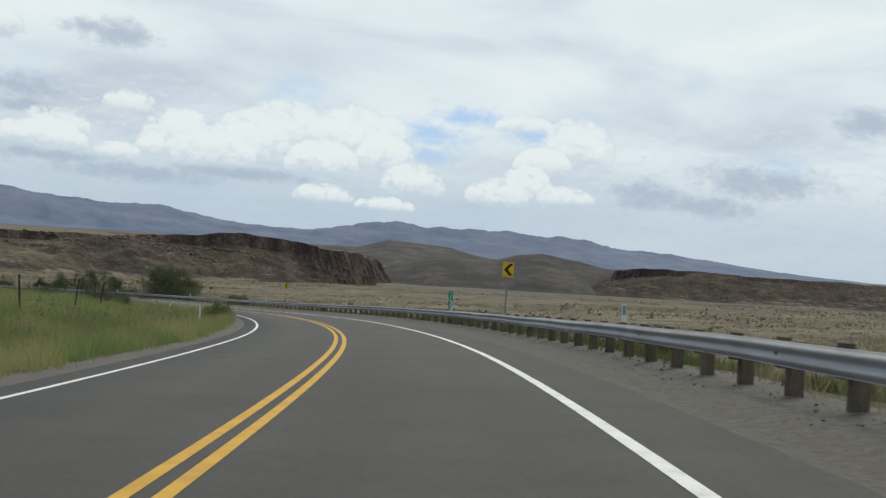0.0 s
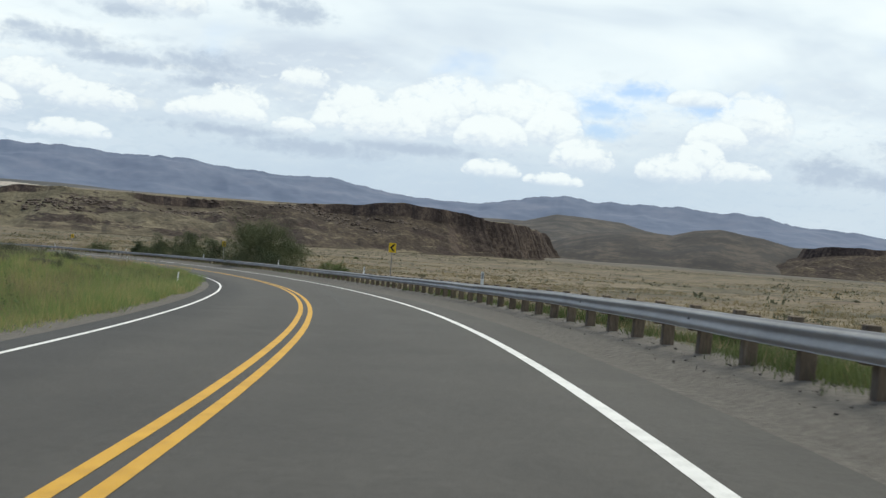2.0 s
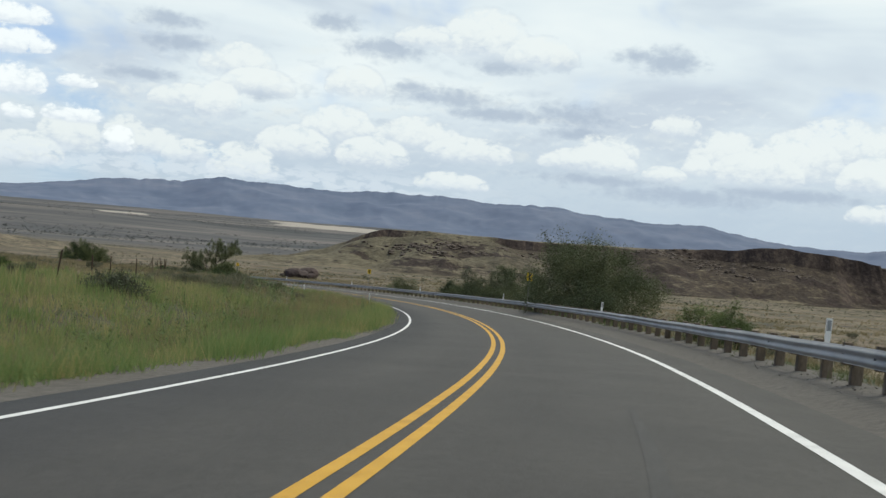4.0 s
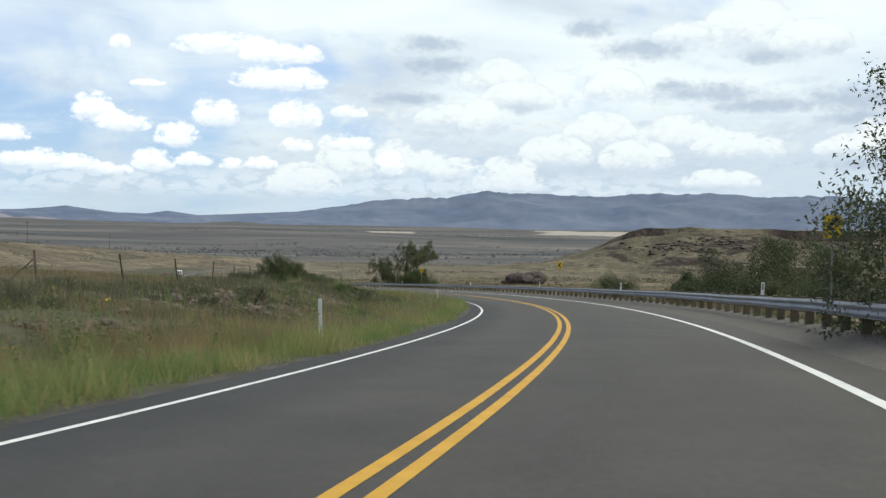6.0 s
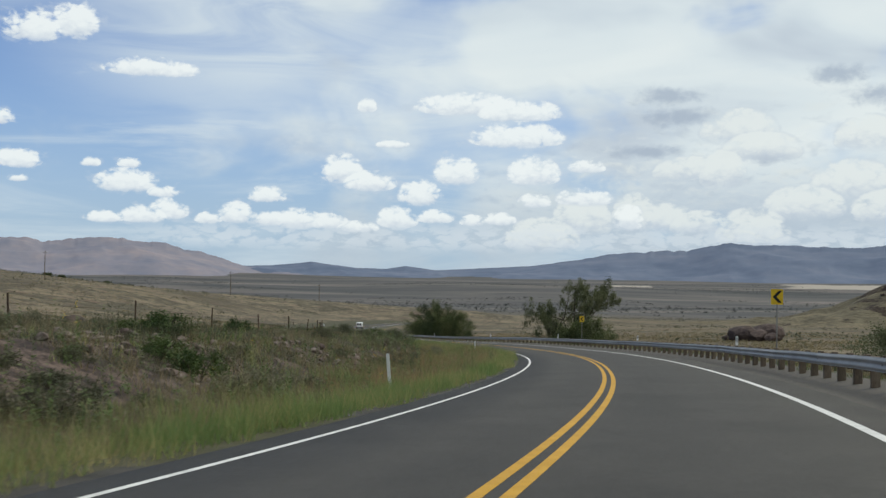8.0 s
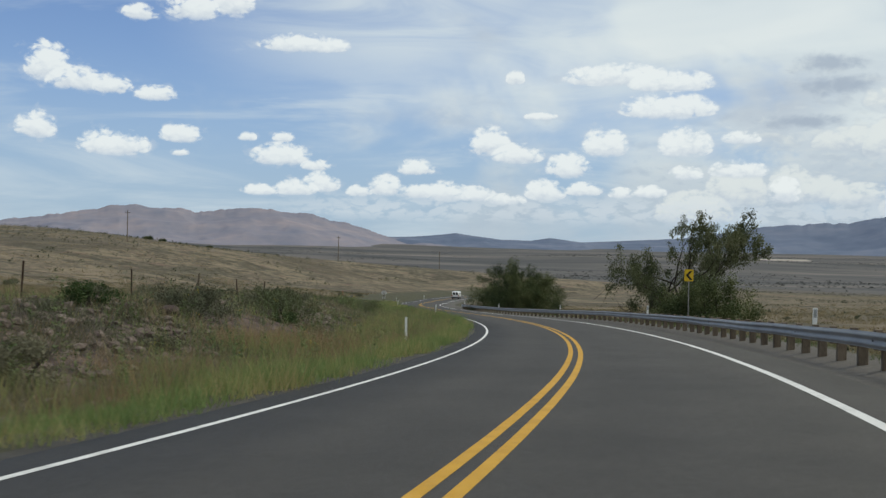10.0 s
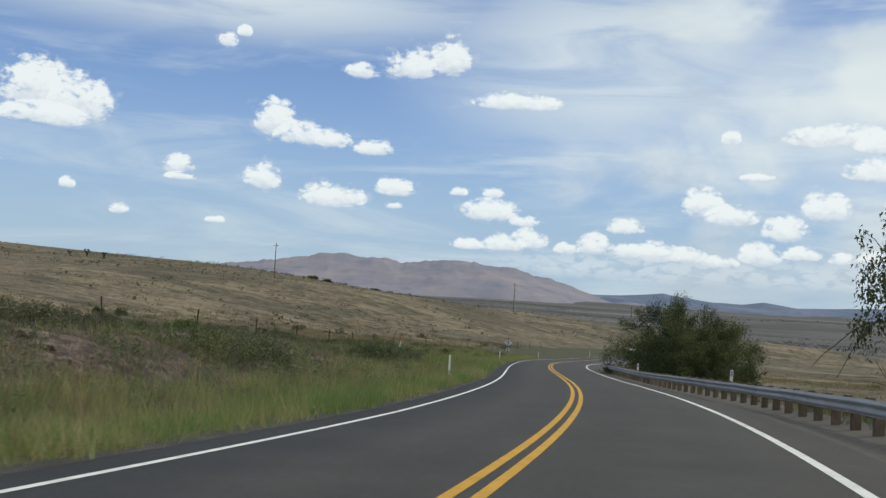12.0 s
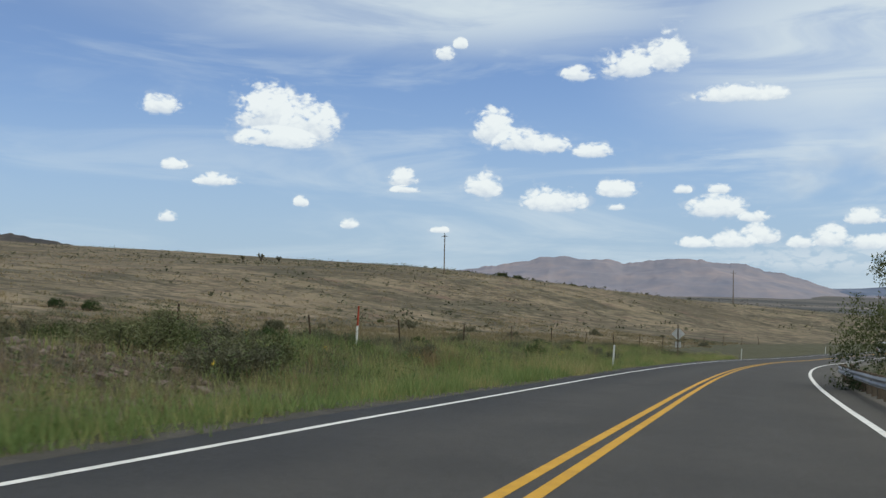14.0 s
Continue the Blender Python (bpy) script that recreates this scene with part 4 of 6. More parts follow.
def rail_wave(step=9):
    """Cross section of the two-waved rail: outwards and height."""
    out = []
    for i in range(step * 2 + 1):
        q = i / (step * 2)
        out.append((-0.045 * (0.5 + 0.5 * math.cos(4 * math.pi * q + math.pi)) if 0.06 < q < 0.94 else 0.0, -0.155 + 0.31 * q))
    return out


def rail_offset(s):
    return float(np.interp(s, RAIL_AT, RAIL)) + 0.9 * max(0.0, (s - (RAIL_END - 10)) / 10) ** 2


def rail_up(s):
    """How far the shoulder under the rail stands above the pavement's plane."""
    return float(np.interp(s, (110, 190, 330, 370), (0.19, 0.15, 0.07, 0.0)))


def build_guardrail():
    rail = thing("guardrail", spot(180, 4.5), "galvanised steel guardrail on brown timber posts along the road's outer edge", "guardrail")
    base = rail.matrix_basis.inverted()
    wave = rail_wave()
    s0 = -38.1
    edges = np.arange(s0, RAIL_END, 7.62)
    for a in edges:
        b = min(a + 7.62 + 0.16, RAIL_END)
        ss = np.linspace(a, b, 9)
        lap = 0.003 if int(round((a - s0) / 7.62)) % 2 else 0.0
        dent = random.uniform(-0.012, 0.012)
        v, f = [], []
        for sheet in (0.0, 0.006):
            for i, s in enumerate(ss):
                x, y, z, h, t = along(s)
                o = rail_offset(s)
                for dx, dz in wave:
                    oo = o + dx + lap + sheet + dent * math.sin(i * 0.7)
                    q = base @ Vector((x + oo * math.cos(h), y + oo * math.sin(h), z + o * t + rail_up(s) + 0.555 + dz + 0.008 * math.sin(s * 0.23) + 0.006 * math.sin(s * 0.71)))
                    v.append(tuple(q))
        k, m = len(wave), len(ss)
        for sheet in range(2):
            for i in range(m - 1):
                for j in range(k - 1):
                    q = sheet * m * k + i * k + j
                    f.append([q, q + 1, q + k + 1, q + k] if sheet else [q, q + k, q + k + 1, q + 1])
        for i in range(m - 1):
            for j in (0, k - 1):
                q = i * k + j
                f.append([q, q + k, q + k + m * k, q + m * k])
        me = bpy.data.meshes.new("rail_panel")
        me.from_pydata(v, [], f)
        me.polygons.foreach_set("use_smooth", [True] * len(f))
        me.materials.append(M_STEEL)
        part("rail_panel", me, M_STEEL, rail)
    # rounded end of the rail
    x, y, z, h, t = along(RAIL_END)
    o = rail_offset(RAIL_END)
    end = Shape()
    n_arc, k = 9, len(wave)
    for i in range(n_arc):
        a = math.pi * 0.9 * i / (n_arc - 1)
        for dx, dz in wave:
            r = 0.22 - dx
            oo, ds = o + 0.22 - r * math.cos(a), r * math.sin(a)
            end.v.append(tuple(base @ Vector((x + oo * math.cos(h) - ds * math.sin(h), y + oo * math.sin(h) + ds * math.cos(h), z + o * t + 0.555 + dz))))
    for i in range(n_arc - 1):
        for j in range(k - 1):
            q = i * k + j
            end.f.append([q, q + k, q + k + 1, q + 1])
    part("rail_end", end, M_STEEL, rail, "curved steel end of the rail", True)
    posts = [Shape().box((-0.1, -0.075, -0.9), (0.1, 0.075, 0.72 + 0.02 * k), bevel=0.012).mesh("post", M_POST) for k in range(3)]
    block = Shape().box((-0.075, -0.07, -0.2), (0.075, 0.07, 0.19), bevel=0.01).mesh("block", M_POST)
    bolt = Shape().tube([(-0.03, 0, 0), (0.0, 0, 0)], [0.022, 0.022], 6).mesh("bolt", M_TUBE)
    for i, s in enumerate(np.arange(s0 + 0.25, RAIL_END - 0.2, 1.905)):
        o = rail_offset(s)
        x, y, z, h, t = along(s)
        m = base @ pose(x, y, z, 0, 0, math.degrees(h))
        up = o * t + rail_up(s)
        tilt = pose(0, 0, 0, random.uniform(-1.5, 1.5), random.uniform(-1.5, 1.5), random.uniform(-4, 4))
        part("post", posts[i % 3], M_POST, rail, at=m @ pose(o + 0.26, 0, up - 0.04) @ tilt)
        part("block", block, M_POST, rail, at=m @ pose(o + 0.085, 0, up + 0.575))
        if i % 4 == 0:
            part("bolt", bolt, M_TUBE, rail, at=m @ pose(o + 0.004, 0, up + 0.555))


build_guardrail()

# ---------------------------------------------------------------- delineators and signs


def delineator(m, height, wide, label, group, patch):
    d = thing("delineator", m, label, "road marker", group)
    w, foot = wide / 2, 0.45 if patch else -0.4
    part("marker_post", Shape().prism([(-w, foot), (w, foot), (w, height - 0.02), (w * 0.8, height), (-w * 0.8, height), (-w, height - 0.02)], 0.012), M_MARKER, d)
    if patch:
        part("reflector", Shape().prism([(-w * 0.7, height - 0.25), (w * 0.7, height - 0.25), (w * 0.7, height - 0.04), (-w * 0.7, height - 0.04)], 0.004, pose(0, -0.005, 0)), M_REFLECT, d)
    return d


for s in (11.0, 42.5, 77.0, 111.5, 146.0, 179.5, 214.5, 248.0, 282.0, 317.5, 350.5, 383.0, 418.0):
    o = rail_offset(s)
    m = spot(s, o + 0.42)
    x, y, z, h, t = along(s)
    m.translation.z = float(z + o * t) + rail_up(s)
    m = m @ pose(0, 0, 0, random.uniform(-2, 2), random.uniform(-3, 3))
    delineator(m, 1.17, 0.115, "white plastic delineator with a grey reflector behind the guardrail", "delineators behind the guardrail", True)
for s, o in ((36, -7.6), (100, -7.5), (166.5, -7.1), (225, -7.3), (292.5, -7.7), (352.5, -6.9), (411, -6.6), (479, -7.2), (541, -7.3)):
    m = spot(s, o) @ pose(0, 0, 0, random.uniform(-4, 4), random.uniform(-5, 5))
    delineator(m, 0.8 if s == 100 else 1.1, 0.085, "slim white delineator post in the grass verge", "delineators in the grass verge", False)


def chevron_sign(s, o, high):
    m = spot(s, o)
    back = along(s - 45.0)
    m = Matrix.Translation(m.translation) @ pose(0, 0, 0, 0, 0, math.degrees(float(back[3])) - 2)
    d = thing("chevron_sign", m, "yellow sign with a black arrowhead on a slim steel post", "road sign", "curve signs along the bend")
    part("sign_post", Shape().box((-0.028, 0.0, -0.5), (0.028, 0.04, high + 0.25), bevel=0.005), M_TUBE, d)
    plate = part("plate", Shape().prism(rounded(0.457, 0.61, 0.035, high), 0.004, pose(0, -0.008, 0)), M_SIGN_Y, d, "yellow reflective plate")
    arrow = [(-0.165, high), (0.05, high + 0.235), (0.19, high + 0.235), (-0.02, high), (0.19, high - 0.235), (0.05, high - 0.235)]
    s2 = Shape()
    half_up = [arrow[0], arrow[1], arrow[2], arrow[3]]
    half_dn = [arrow[0], arrow[3], arrow[4], arrow[5]]
    s2.prism(half_up, 0.003, pose(0, -0.0125, 0)).prism(half_dn, 0.003, pose(0, -0.0125, 0))
    part("arrow", s2, M_BLACK, plate, "black arrowhead")
    return d


def rounded(w, h, r, cz, k=4):
    out = []
    for cx, sz, a0 in ((w / 2 - r, h / 2 - r, 0), (-w / 2 + r, h / 2 - r, 90), (-w / 2 + r, -h / 2 + r, 180), (w / 2 - r, -h / 2 + r, 270)):
        for i in range(k + 1):
            a = radians(a0 + 90 * i / k)
            out.append((cx + r * math.cos(a), cz + sz + r * math.sin(a)))
    return out


for s, o, high in ((29.6, 4.85, 2.5), (105.5, 5.5, 2.5), (172.0, 5.25, 2.6), (241.5, 4.95, 2.7), (310.2, 5.3, 2.75)):
    chevron_sign(s, o, high)


def mile_marker(s, o):
    m = spot(s, o)
    m = Matrix.Translation(m.translation) @ pose(0, 0, 0, 0, 0, math.degrees(float(along(s - 20.0)[3])) - 3)
    d = thing("mile_marker", m, "green mile sign with white numerals on a steel post", "road sign")
    part("sign_post", Shape().box((-0.025, 0.0, -0.5), (0.025, 0.035, 1.62), bevel=0.005), M_TUBE, d)
    mid = 1.28
    plate = part("plate", Shape().prism(rounded(0.255, 0.92, 0.03, mid), 0.004, pose(0, -0.008, 0)), M_SIGN_W, d, "white bordered plate")
    part("green_face", Shape().prism(rounded(0.235, 0.9, 0.025, mid), 0.003, pose(0, -0.0125, 0)), M_SIGN_G, plate, "green face")
    for text, z, size in (("MILE", mid + 0.36, 0.105), ("2", mid + 0.17, 0.25), ("8", mid - 0.06, 0.25), ("6", mid - 0.29, 0.25)):
        lettering(text, size, M_SIGN_W, pose(0, -0.0145, z, 90, 0, 0), plate)
    return d


mile_marker(43.0, 4.8)


def sign_from_behind(s, o):
    m = spot(s, o)
    d = thing("warning_sign", m, "bare aluminium back of a diamond sign on a timber post", "road sign")
    part("sign_post", Shape().box((-0.045, -0.045, -0.6), (0.045, 0.045, 3.1), bevel=0.006), M_POST, d, "timber post")
    r = 0.53
    part("diamond_plate", Shape().prism([(0, 2.35 - r), (r, 2.35), (0, 2.35 + r), (-r, 2.35)], 0.004, pose(0, 0.05, 0)), M_ALU, d)
    part("speed_plate", Shape().prism(rounded(0.46, 0.46, 0.03, 1.5), 0.004, pose(0, 0.05, 0)), M_ALU, d)


sign_from_behind(448.6, -8.3)


def tall_marker(s, o):
    m = spot(s, o) @ pose(0, 0, 0, 0, 3, 0)
    d = thing("utility_marker", m, "tall white marker post with a red top in the grass", "marker post")
    part("marker_post", Shape().tube([(0, 0, -0.4), (0, 0, 1.15)], [0.045, 0.045], 8), M_MARKER, d)
    part("marker_top", Shape().tube([(0, 0, 1.15), (0, 0, 1.9)], [0.04, 0.03], 8), M_RED, d, "red marker top")


tall_marker(399.7, -14.7)

# ---------------------------------------------------------------- fence and utility poles


def build_fence():
    posts = [(float(s), float(np.interp(s, (28, 62, 110, 166), (-13.4, -13.9, -19.0, -24.9))) if s < 166 else -22.5 - 2.5 * math.sin(s * 0.011)) for s in np.arange(28, 560, 11.5)]
    fence = thing("wire_fence", spot(350, -24.0), "barbed wire fence on rusty steel posts in the dry grass", "fence")
    base = fence.matrix_basis.inverted()
    tops = []
    tee = Shape().box((-0.04, -0.008, -0.5), (0.04, 0.008, 1.55)).box((-0.008, -0.05, -0.5), (0.008, 0.0, 1.55)).mesh("fence_post", M_RUST)
    wood = Shape().tube([(0, 0, -0.5), (0, 0, 1.6)], [0.055, 0.05], 8).mesh("timber_post", M_POST)
    for i, (s, o) in enumerate(posts):
        lean = pose(0, 0, 0, random.uniform(-6, 6), random.uniform(-7, 7), random.uniform(0, 180))
        m = spot(s, o) @ lean
        part("fence_post", wood if i % 11 == 3 else tee, M_RUST, fence, at=base @ m)
        tops.append(m)
        if i % 11 == 3:
            brace = Shape().tube([(0, 0.05, 1.2), (0, 1.5, 0.0)], [0.03, 0.03], 6)
            part("brace", brace, M_POST, fence, at=base @ m)
    for k in range(4):
        z = 0.35 + 0.27 * k
        pts = []
        for a, b in zip(tops[:-1], tops[1:]):
            p, q = a @ Vector((0, 0, z)), b @ Vector((0, 0, z))
            pts += [p, p.lerp(q, 0.5) - Vector((0, 0, 0.04))]
        pts.append(tops[-1] @ Vector((0, 0, z)))
        part("wire", Shape().tube([base @ p for p in pts], [0.005] * len(pts), 3), M_RUST, fence)


build_fence()


def utility_pole(x, y, high, turn):
    z = float(ground_height(np.array([x]), np.array([y]))[0])
    d = thing("utility_pole", pose(x, y, z, 0, 0, turn), "brown timber utility pole with a crossarm on the hillside", "utility pole", "utility poles across the hill")
    part("pole", Shape().tube([(0, 0, -1.5), (0, 0, high)], [0.19, 0.12], 10), M_POST, d)
    part("crossarm", Shape().box((-1.25, -0.07, high - 0.95), (1.25, 0.05, high - 0.8), bevel=0.01), M_POST, d)
    for i in (-1.1, -0.45, 0.45, 1.1):
        part("insulator", Shape().tube([(i, 0, high - 0.8), (i, 0, high - 0.68), (i, 0, high - 0.62)], [0.03, 0.05, 0.025], 6), M_ALU, d)


for x, y, high in ((-511, 318, 12.0), (-579, 430, 12.0), (-647, 520, 12.0)):
    utility_pole(x, y, high, 35)

# ---------------------------------------------------------------- plants


def leaf_material(name, stops, translucent=0.3, rough=0.7, own=0.5):
    """Foliage, a little different from blade to blade. stops: colours from dry to fresh."""
    m = bpy.data.materials.new(name)
    m.use_nodes = True
    n = Nodes(m.node_tree)
    geo = n.add("ShaderNodeNewGeometry")
    isle = geo.outputs["Random Per Island"]
    patch = n.noise(geo.outputs["Position"], 0.28, 4.0, 0.6)
    f = n.math("ADD", n.math("MULTIPLY", isle, own), n.math("MULTIPLY", n.step(patch, 0.3, 0.7), 1 - own))
    col = n.ramp(f, stops)
    rnd = n.add("ShaderNodeObjectInfo").outputs["Random"]
    col = n.mix(1.0, col, n.ramp(rnd, [(0.0, (0.8, 0.82, 0.8)), (1.0, (1.15, 1.12, 1.05))]), "MULTIPLY")
    d = n.add("ShaderNodeBsdfPrincipled")
    n.link(col, d.inputs["Base Color"])
    d.inputs["Roughness"].default_value, d.inputs["Specular IOR Level"].default_value = rough, 0.2
    t = n.add("ShaderNodeBsdfTranslucent")
    n.link(col, t.inputs["Color"])
    mx = n.add("ShaderNodeMixShader")
    mx.inputs[0].default_value = translucent
    n.link(d.outputs[0], mx.inputs[1])
    n.link(t.outputs[0], mx.inputs[2])
    o = n.add("ShaderNodeOutputMaterial")
    n.link(mx.outputs[0], o.inputs[0])
    return m


M_GRASS = leaf_material("verge_grass", [(0.1, (0.4, 0.335, 0.18)), (0.3, (0.32, 0.3, 0.13)), (0.48, (0.22, 0.265, 0.1)), (0.8, (0.145, 0.218, 0.075))], 0.4)
M_STRAW = leaf_material("straw_grass", [(0.15, (0.36, 0.29, 0.18)), (0.5, (0.27, 0.215, 0.125)), (0.85, (0.17, 0.15, 0.075))], 0.35)
M_SEED = leaf_material("seeding_grass", [(0.15, (0.44, 0.3, 0.17)), (0.5, (0.35, 0.23, 0.13)), (0.85, (0.27, 0.2, 0.1))], 0.35)
M_SAGE = leaf_material("sage_leaves", [(0.15, (0.2, 0.185, 0.125)), (0.5, (0.125, 0.125, 0.08)), (0.85, (0.075, 0.083, 0.05))], 0.25, own=0.3)
M_BRUSH = leaf_material("olive_brush", [(0.15, (0.15, 0.16, 0.08)), (0.5, (0.095, 0.11, 0.052)), (0.85, (0.06, 0.075, 0.034))], 0.3, own=0.3)
M_GREEN = leaf_material("bush_leaves", [(0.15, (0.1, 0.12, 0.04)), (0.5, (0.055, 0.085, 0.025)), (0.85, (0.03, 0.055, 0.018))], 0.3)
M_TREE = leaf_material("tree_leaves", [(0.15, (0.13, 0.145, 0.065)), (0.5, (0.07, 0.088, 0.036)), (0.85, (0.03, 0.046, 0.018))], 0.3, own=0.15)
M_OPEN = leaf_material("drooping_leaves", [(0.15, (0.15, 0.158, 0.09)), (0.5, (0.09, 0.104, 0.053)), (0.85, (0.052, 0.065, 0.032))], 0.35, own=0.3)
M_BROOM = leaf_material("broom_leaves", [(0.15, (0.16, 0.19, 0.075)), (0.5, (0.1, 0.13, 0.05)), (0.85, (0.07, 0.09, 0.035))], 0.35)
M_DUSKY = leaf_material("dusky_leaves", [(0.15, (0.13, 0.145, 0.078)), (0.5, (0.082, 0.096, 0.05)), (0.85, (0.05, 0.063, 0.032))], 0.3, own=0.3)
M_WEED = leaf_material("weed_leaves", [(0.15, (0.21, 0.23, 0.1)), (0.5, (0.125, 0.17, 0.062)), (0.85, (0.085, 0.13, 0.046))], 0.35)
M_BARK = material("dark_bark", ((0.018, 0.014, 0.011), (0.04, 0.032, 0.025), (0.08, 0.066, 0.052)), 4.0, 0.95, 0.7, 25.0, stretch=(1, 1, 0.3))
M_FLOWER = plain("yellow_petals", (0.6, 0.42, 0.03), 0.6)

RNG = np.random.default_rng(11)


def triangles(name, v, mat, tri=None):
    """A mesh from an array of loose triangles (n, 3, 3)."""
    k = len(v)
    me = bpy.data.meshes.new(name)
    me.vertices.add(k * 3)
    me.vertices.foreach_set("co", v.reshape(-1).astype(np.float32))
    me.loops.add(k * 3)
    me.loops.foreach_set("vertex_index", np.arange(k * 3, dtype=np.int32))
    me.polygons.add(k)
    me.polygons.foreach_set("loop_start", np.arange(k, dtype=np.int32) * 3)
    me.materials.append(mat)
    me.update(calc_edges=True)
    return me


def blades(x, y, z, high, wide, lean):
    """One slim triangle a blade."""
    k = len(x)
    a = RNG.uniform(0, 2 * np.pi, k)
    b = RNG.uniform(0, 2 * np.pi, k)
    w = wide * RNG.uniform(0.6, 1.3, k) / 2
    l = lean * RNG.uniform(0.2, 1.0, k) * high
    base = np.stack([x, y, z - 0.03], -1)
    side = np.stack([np.cos(a) * w, np.sin(a) * w, np.zeros(k)], -1)
    tip = base + np.stack([np.cos(b) * l, np.sin(b) * l, high], -1)
    return np.stack([base - side, base + side, tip], 1)


def tufted(s0, s1, o0, o1, per_m2, blades_each, high, wide, lean, keep=None, radius=0.12):
    """Tufts scattered in a band along the road."""
    k = int((s1 - s0) * abs(o1 - o0) * per_m2)
    s, o = RNG.uniform(s0, s1, k), RNG.uniform(min(o0, o1), max(o0, o1), k)
    x, y, _, h, _ = along(s)
    x, y = x + o * np.cos(h), y + o * np.sin(h)
    if keep is not None:
        m = RNG.uniform(0, 1, k) < keep(s, o, x, y)
        s, o, x, y = s[m], o[m], x[m], y[m]
    size = high * RNG.uniform(0.45, 1.25, len(x)) * np.clip(0.85 + 0.75 * field_noise(x, y, 3.2, 8), 0.3, 1.6)
    r = blades_each
    x, y, size = np.repeat(x, r), np.repeat(y, r), np.repeat(size, r) * RNG.uniform(0.6, 1.1, len(x) * r)
    x, y = x + RNG.normal(0, radius, len(x)), y + RNG.normal(0, radius, len(y))
    z = ground_height(x, y)
    return blades(x, y, z, np.maximum(size, 0.06), wide, lean)


def green_part(s):
    """How green the inner verge is along the road."""
    return 1 - 0.68 * smooth(130, 165, s) * (1 - smooth(362, 400, s))


def build_grass():
    def on_left(s, o, x, y):
        rim = -6.25 + 0.4 * smooth(90, 150, s)
        edge = smooth(0, -0.4, o - rim + 0.3 * field_noise(s, o * 0, 4, 6))
        return edge * (0.3 + 0.5 * (1 - smooth(120, 160, s)) + 0.5 * smooth(-0.35, 0.3, field_noise(x, y, 3.0, 4)))

    def green(s, o, x, y):
        return on_left(s, o, x, y) * green_part(s)

    def bank(s, o, x, y):
        bare = smooth(175, 200, s) * (1 - smooth(355, 400, s)) * smooth(-9.0, -10.5, o)
        return (1 - 0.55 * bare) * np.maximum(0.8 * (1 - smooth(140, 165, s)), smooth(-0.5, 0.25, field_noise(x, y, 4.0, 14)))
    tris = [tufted(-8, 150, -5.8, -11.0, 28, 10, 0.62, 0.02, 0.75, green),
            tufted(150, 470, -5.8, -7.6, 34, 11, 0.5, 0.02, 0.75, on_left),
            tufted(150, 470, -7.4, -11.5, 20, 10, 0.8, 0.02, 0.7, lambda s, o, x, y: on_left(s, o, x, y) * np.maximum(green_part(s), 0.8 * smooth(282, 308, s) * (1 - 0.5 * smooth(326, 345, s)))),
            tufted(-8, 470, -11.0, -17.0, 9, 10, 0.65, 0.028, 0.5, lambda s, o, x, y: green(s, o, x, y) * bank(s, o, x, y)),
            tufted(170, 480, -17.0, -27.0, 3.5, 9, 0.55, 0.035, 0.5, lambda s, o, x, y: bank(s, o, x, y) * smooth(-0.2, 0.4, field_noise(x, y, 7.0, 24))),
            tufted(20, 165, -17.0, -34.0, 4, 9, 0.65, 0.04, 0.5, green)]
    ob = new("verge_grass", triangles("verge_grass", np.concatenate(tris), M_GRASS))
    tagged(ob, "tall green and yellowing grass along the road's verge", "grass", kind="stuff")
    rail_weeds = [tufted(-8, 90, 4.8, 7.0, 30, 10, 0.42, 0.02, 0.8, lambda s, o, x, y: smooth(-0.15, 0.35, field_noise(x, y, 3.0, 10))),
            tufted(-8, 430, 4.5, 6.8, 9, 9, 0.3, 0.018, 0.6, lambda s, o, x, y: smooth(-0.1, 0.4, field_noise(x, y, 3.0, 9)))]
    ob = new("rail_weeds", triangles("rail_weeds", np.concatenate(rail_weeds), M_BROOM))
    tagged(ob, "low dull green weeds under the guardrail", "weeds", kind="stuff")
    straw = [tufted(-8, 480, -7.0, -11.5, 18, 8, 0.8, 0.014, 0.6, lambda s, o, x, y: on_left(s, o, x, y) * (1.25 - 0.95 * green_part(s) + 0.3 * (1 - smooth(120, 160, s))) * smooth(-0.3, 0.3, field_noise(x, y, 5.0, 44) + 0.15 * smooth(150, 200, s))),
             tufted(-8, 480, -10.5, -20.0, 5, 8, 0.5, 0.024, 0.6, bank),
             tufted(168, 400, -9.8, -22.0, 6, 9, 0.55, 0.018, 0.8, lambda s, o, x, y: smooth(-0.15, 0.3, field_noise(x, y, 3.5, 47))),
             tufted(150, 520, -19, -44, 3.0, 8, 0.5, 0.034, 0.6, lambda s, o, x, y: smooth(-0.4, 0.2, field_noise(x, y, 8.0, 57)))]
    range_grass = [tufted(60, 560, -20, -75, 1.5, 7, 0.42, 0.05, 0.7, lambda s, o, x, y: smooth(-0.35, 0.25, field_noise(x, y, 9.0, 15))),
             tufted(-10, 430, 5.0, 12, 4, 7, 0.38, 0.028, 0.7, lambda s, o, x, y: smooth(-0.5, 0.2, field_noise(x, y, 5.0, 16))),
             tufted(-10, 520, 12, 70, 1.1, 7, 0.42, 0.055, 0.7, lambda s, o, x, y: smooth(-0.35, 0.25, field_noise(x, y, 11.0, 17))),
             tufted(-10, 560, 70, 220, 0.3, 6, 0.36, 0.1, 0.9, lambda s, o, x, y: smooth(-0.35, 0.25, field_noise(x, y, 22.0, 18))),
             tufted(150, 690, -75, -260, 0.26, 6, 0.34, 0.1, 0.9, lambda s, o, x, y: smooth(-0.35, 0.25, field_noise(x, y, 22.0, 19)))]
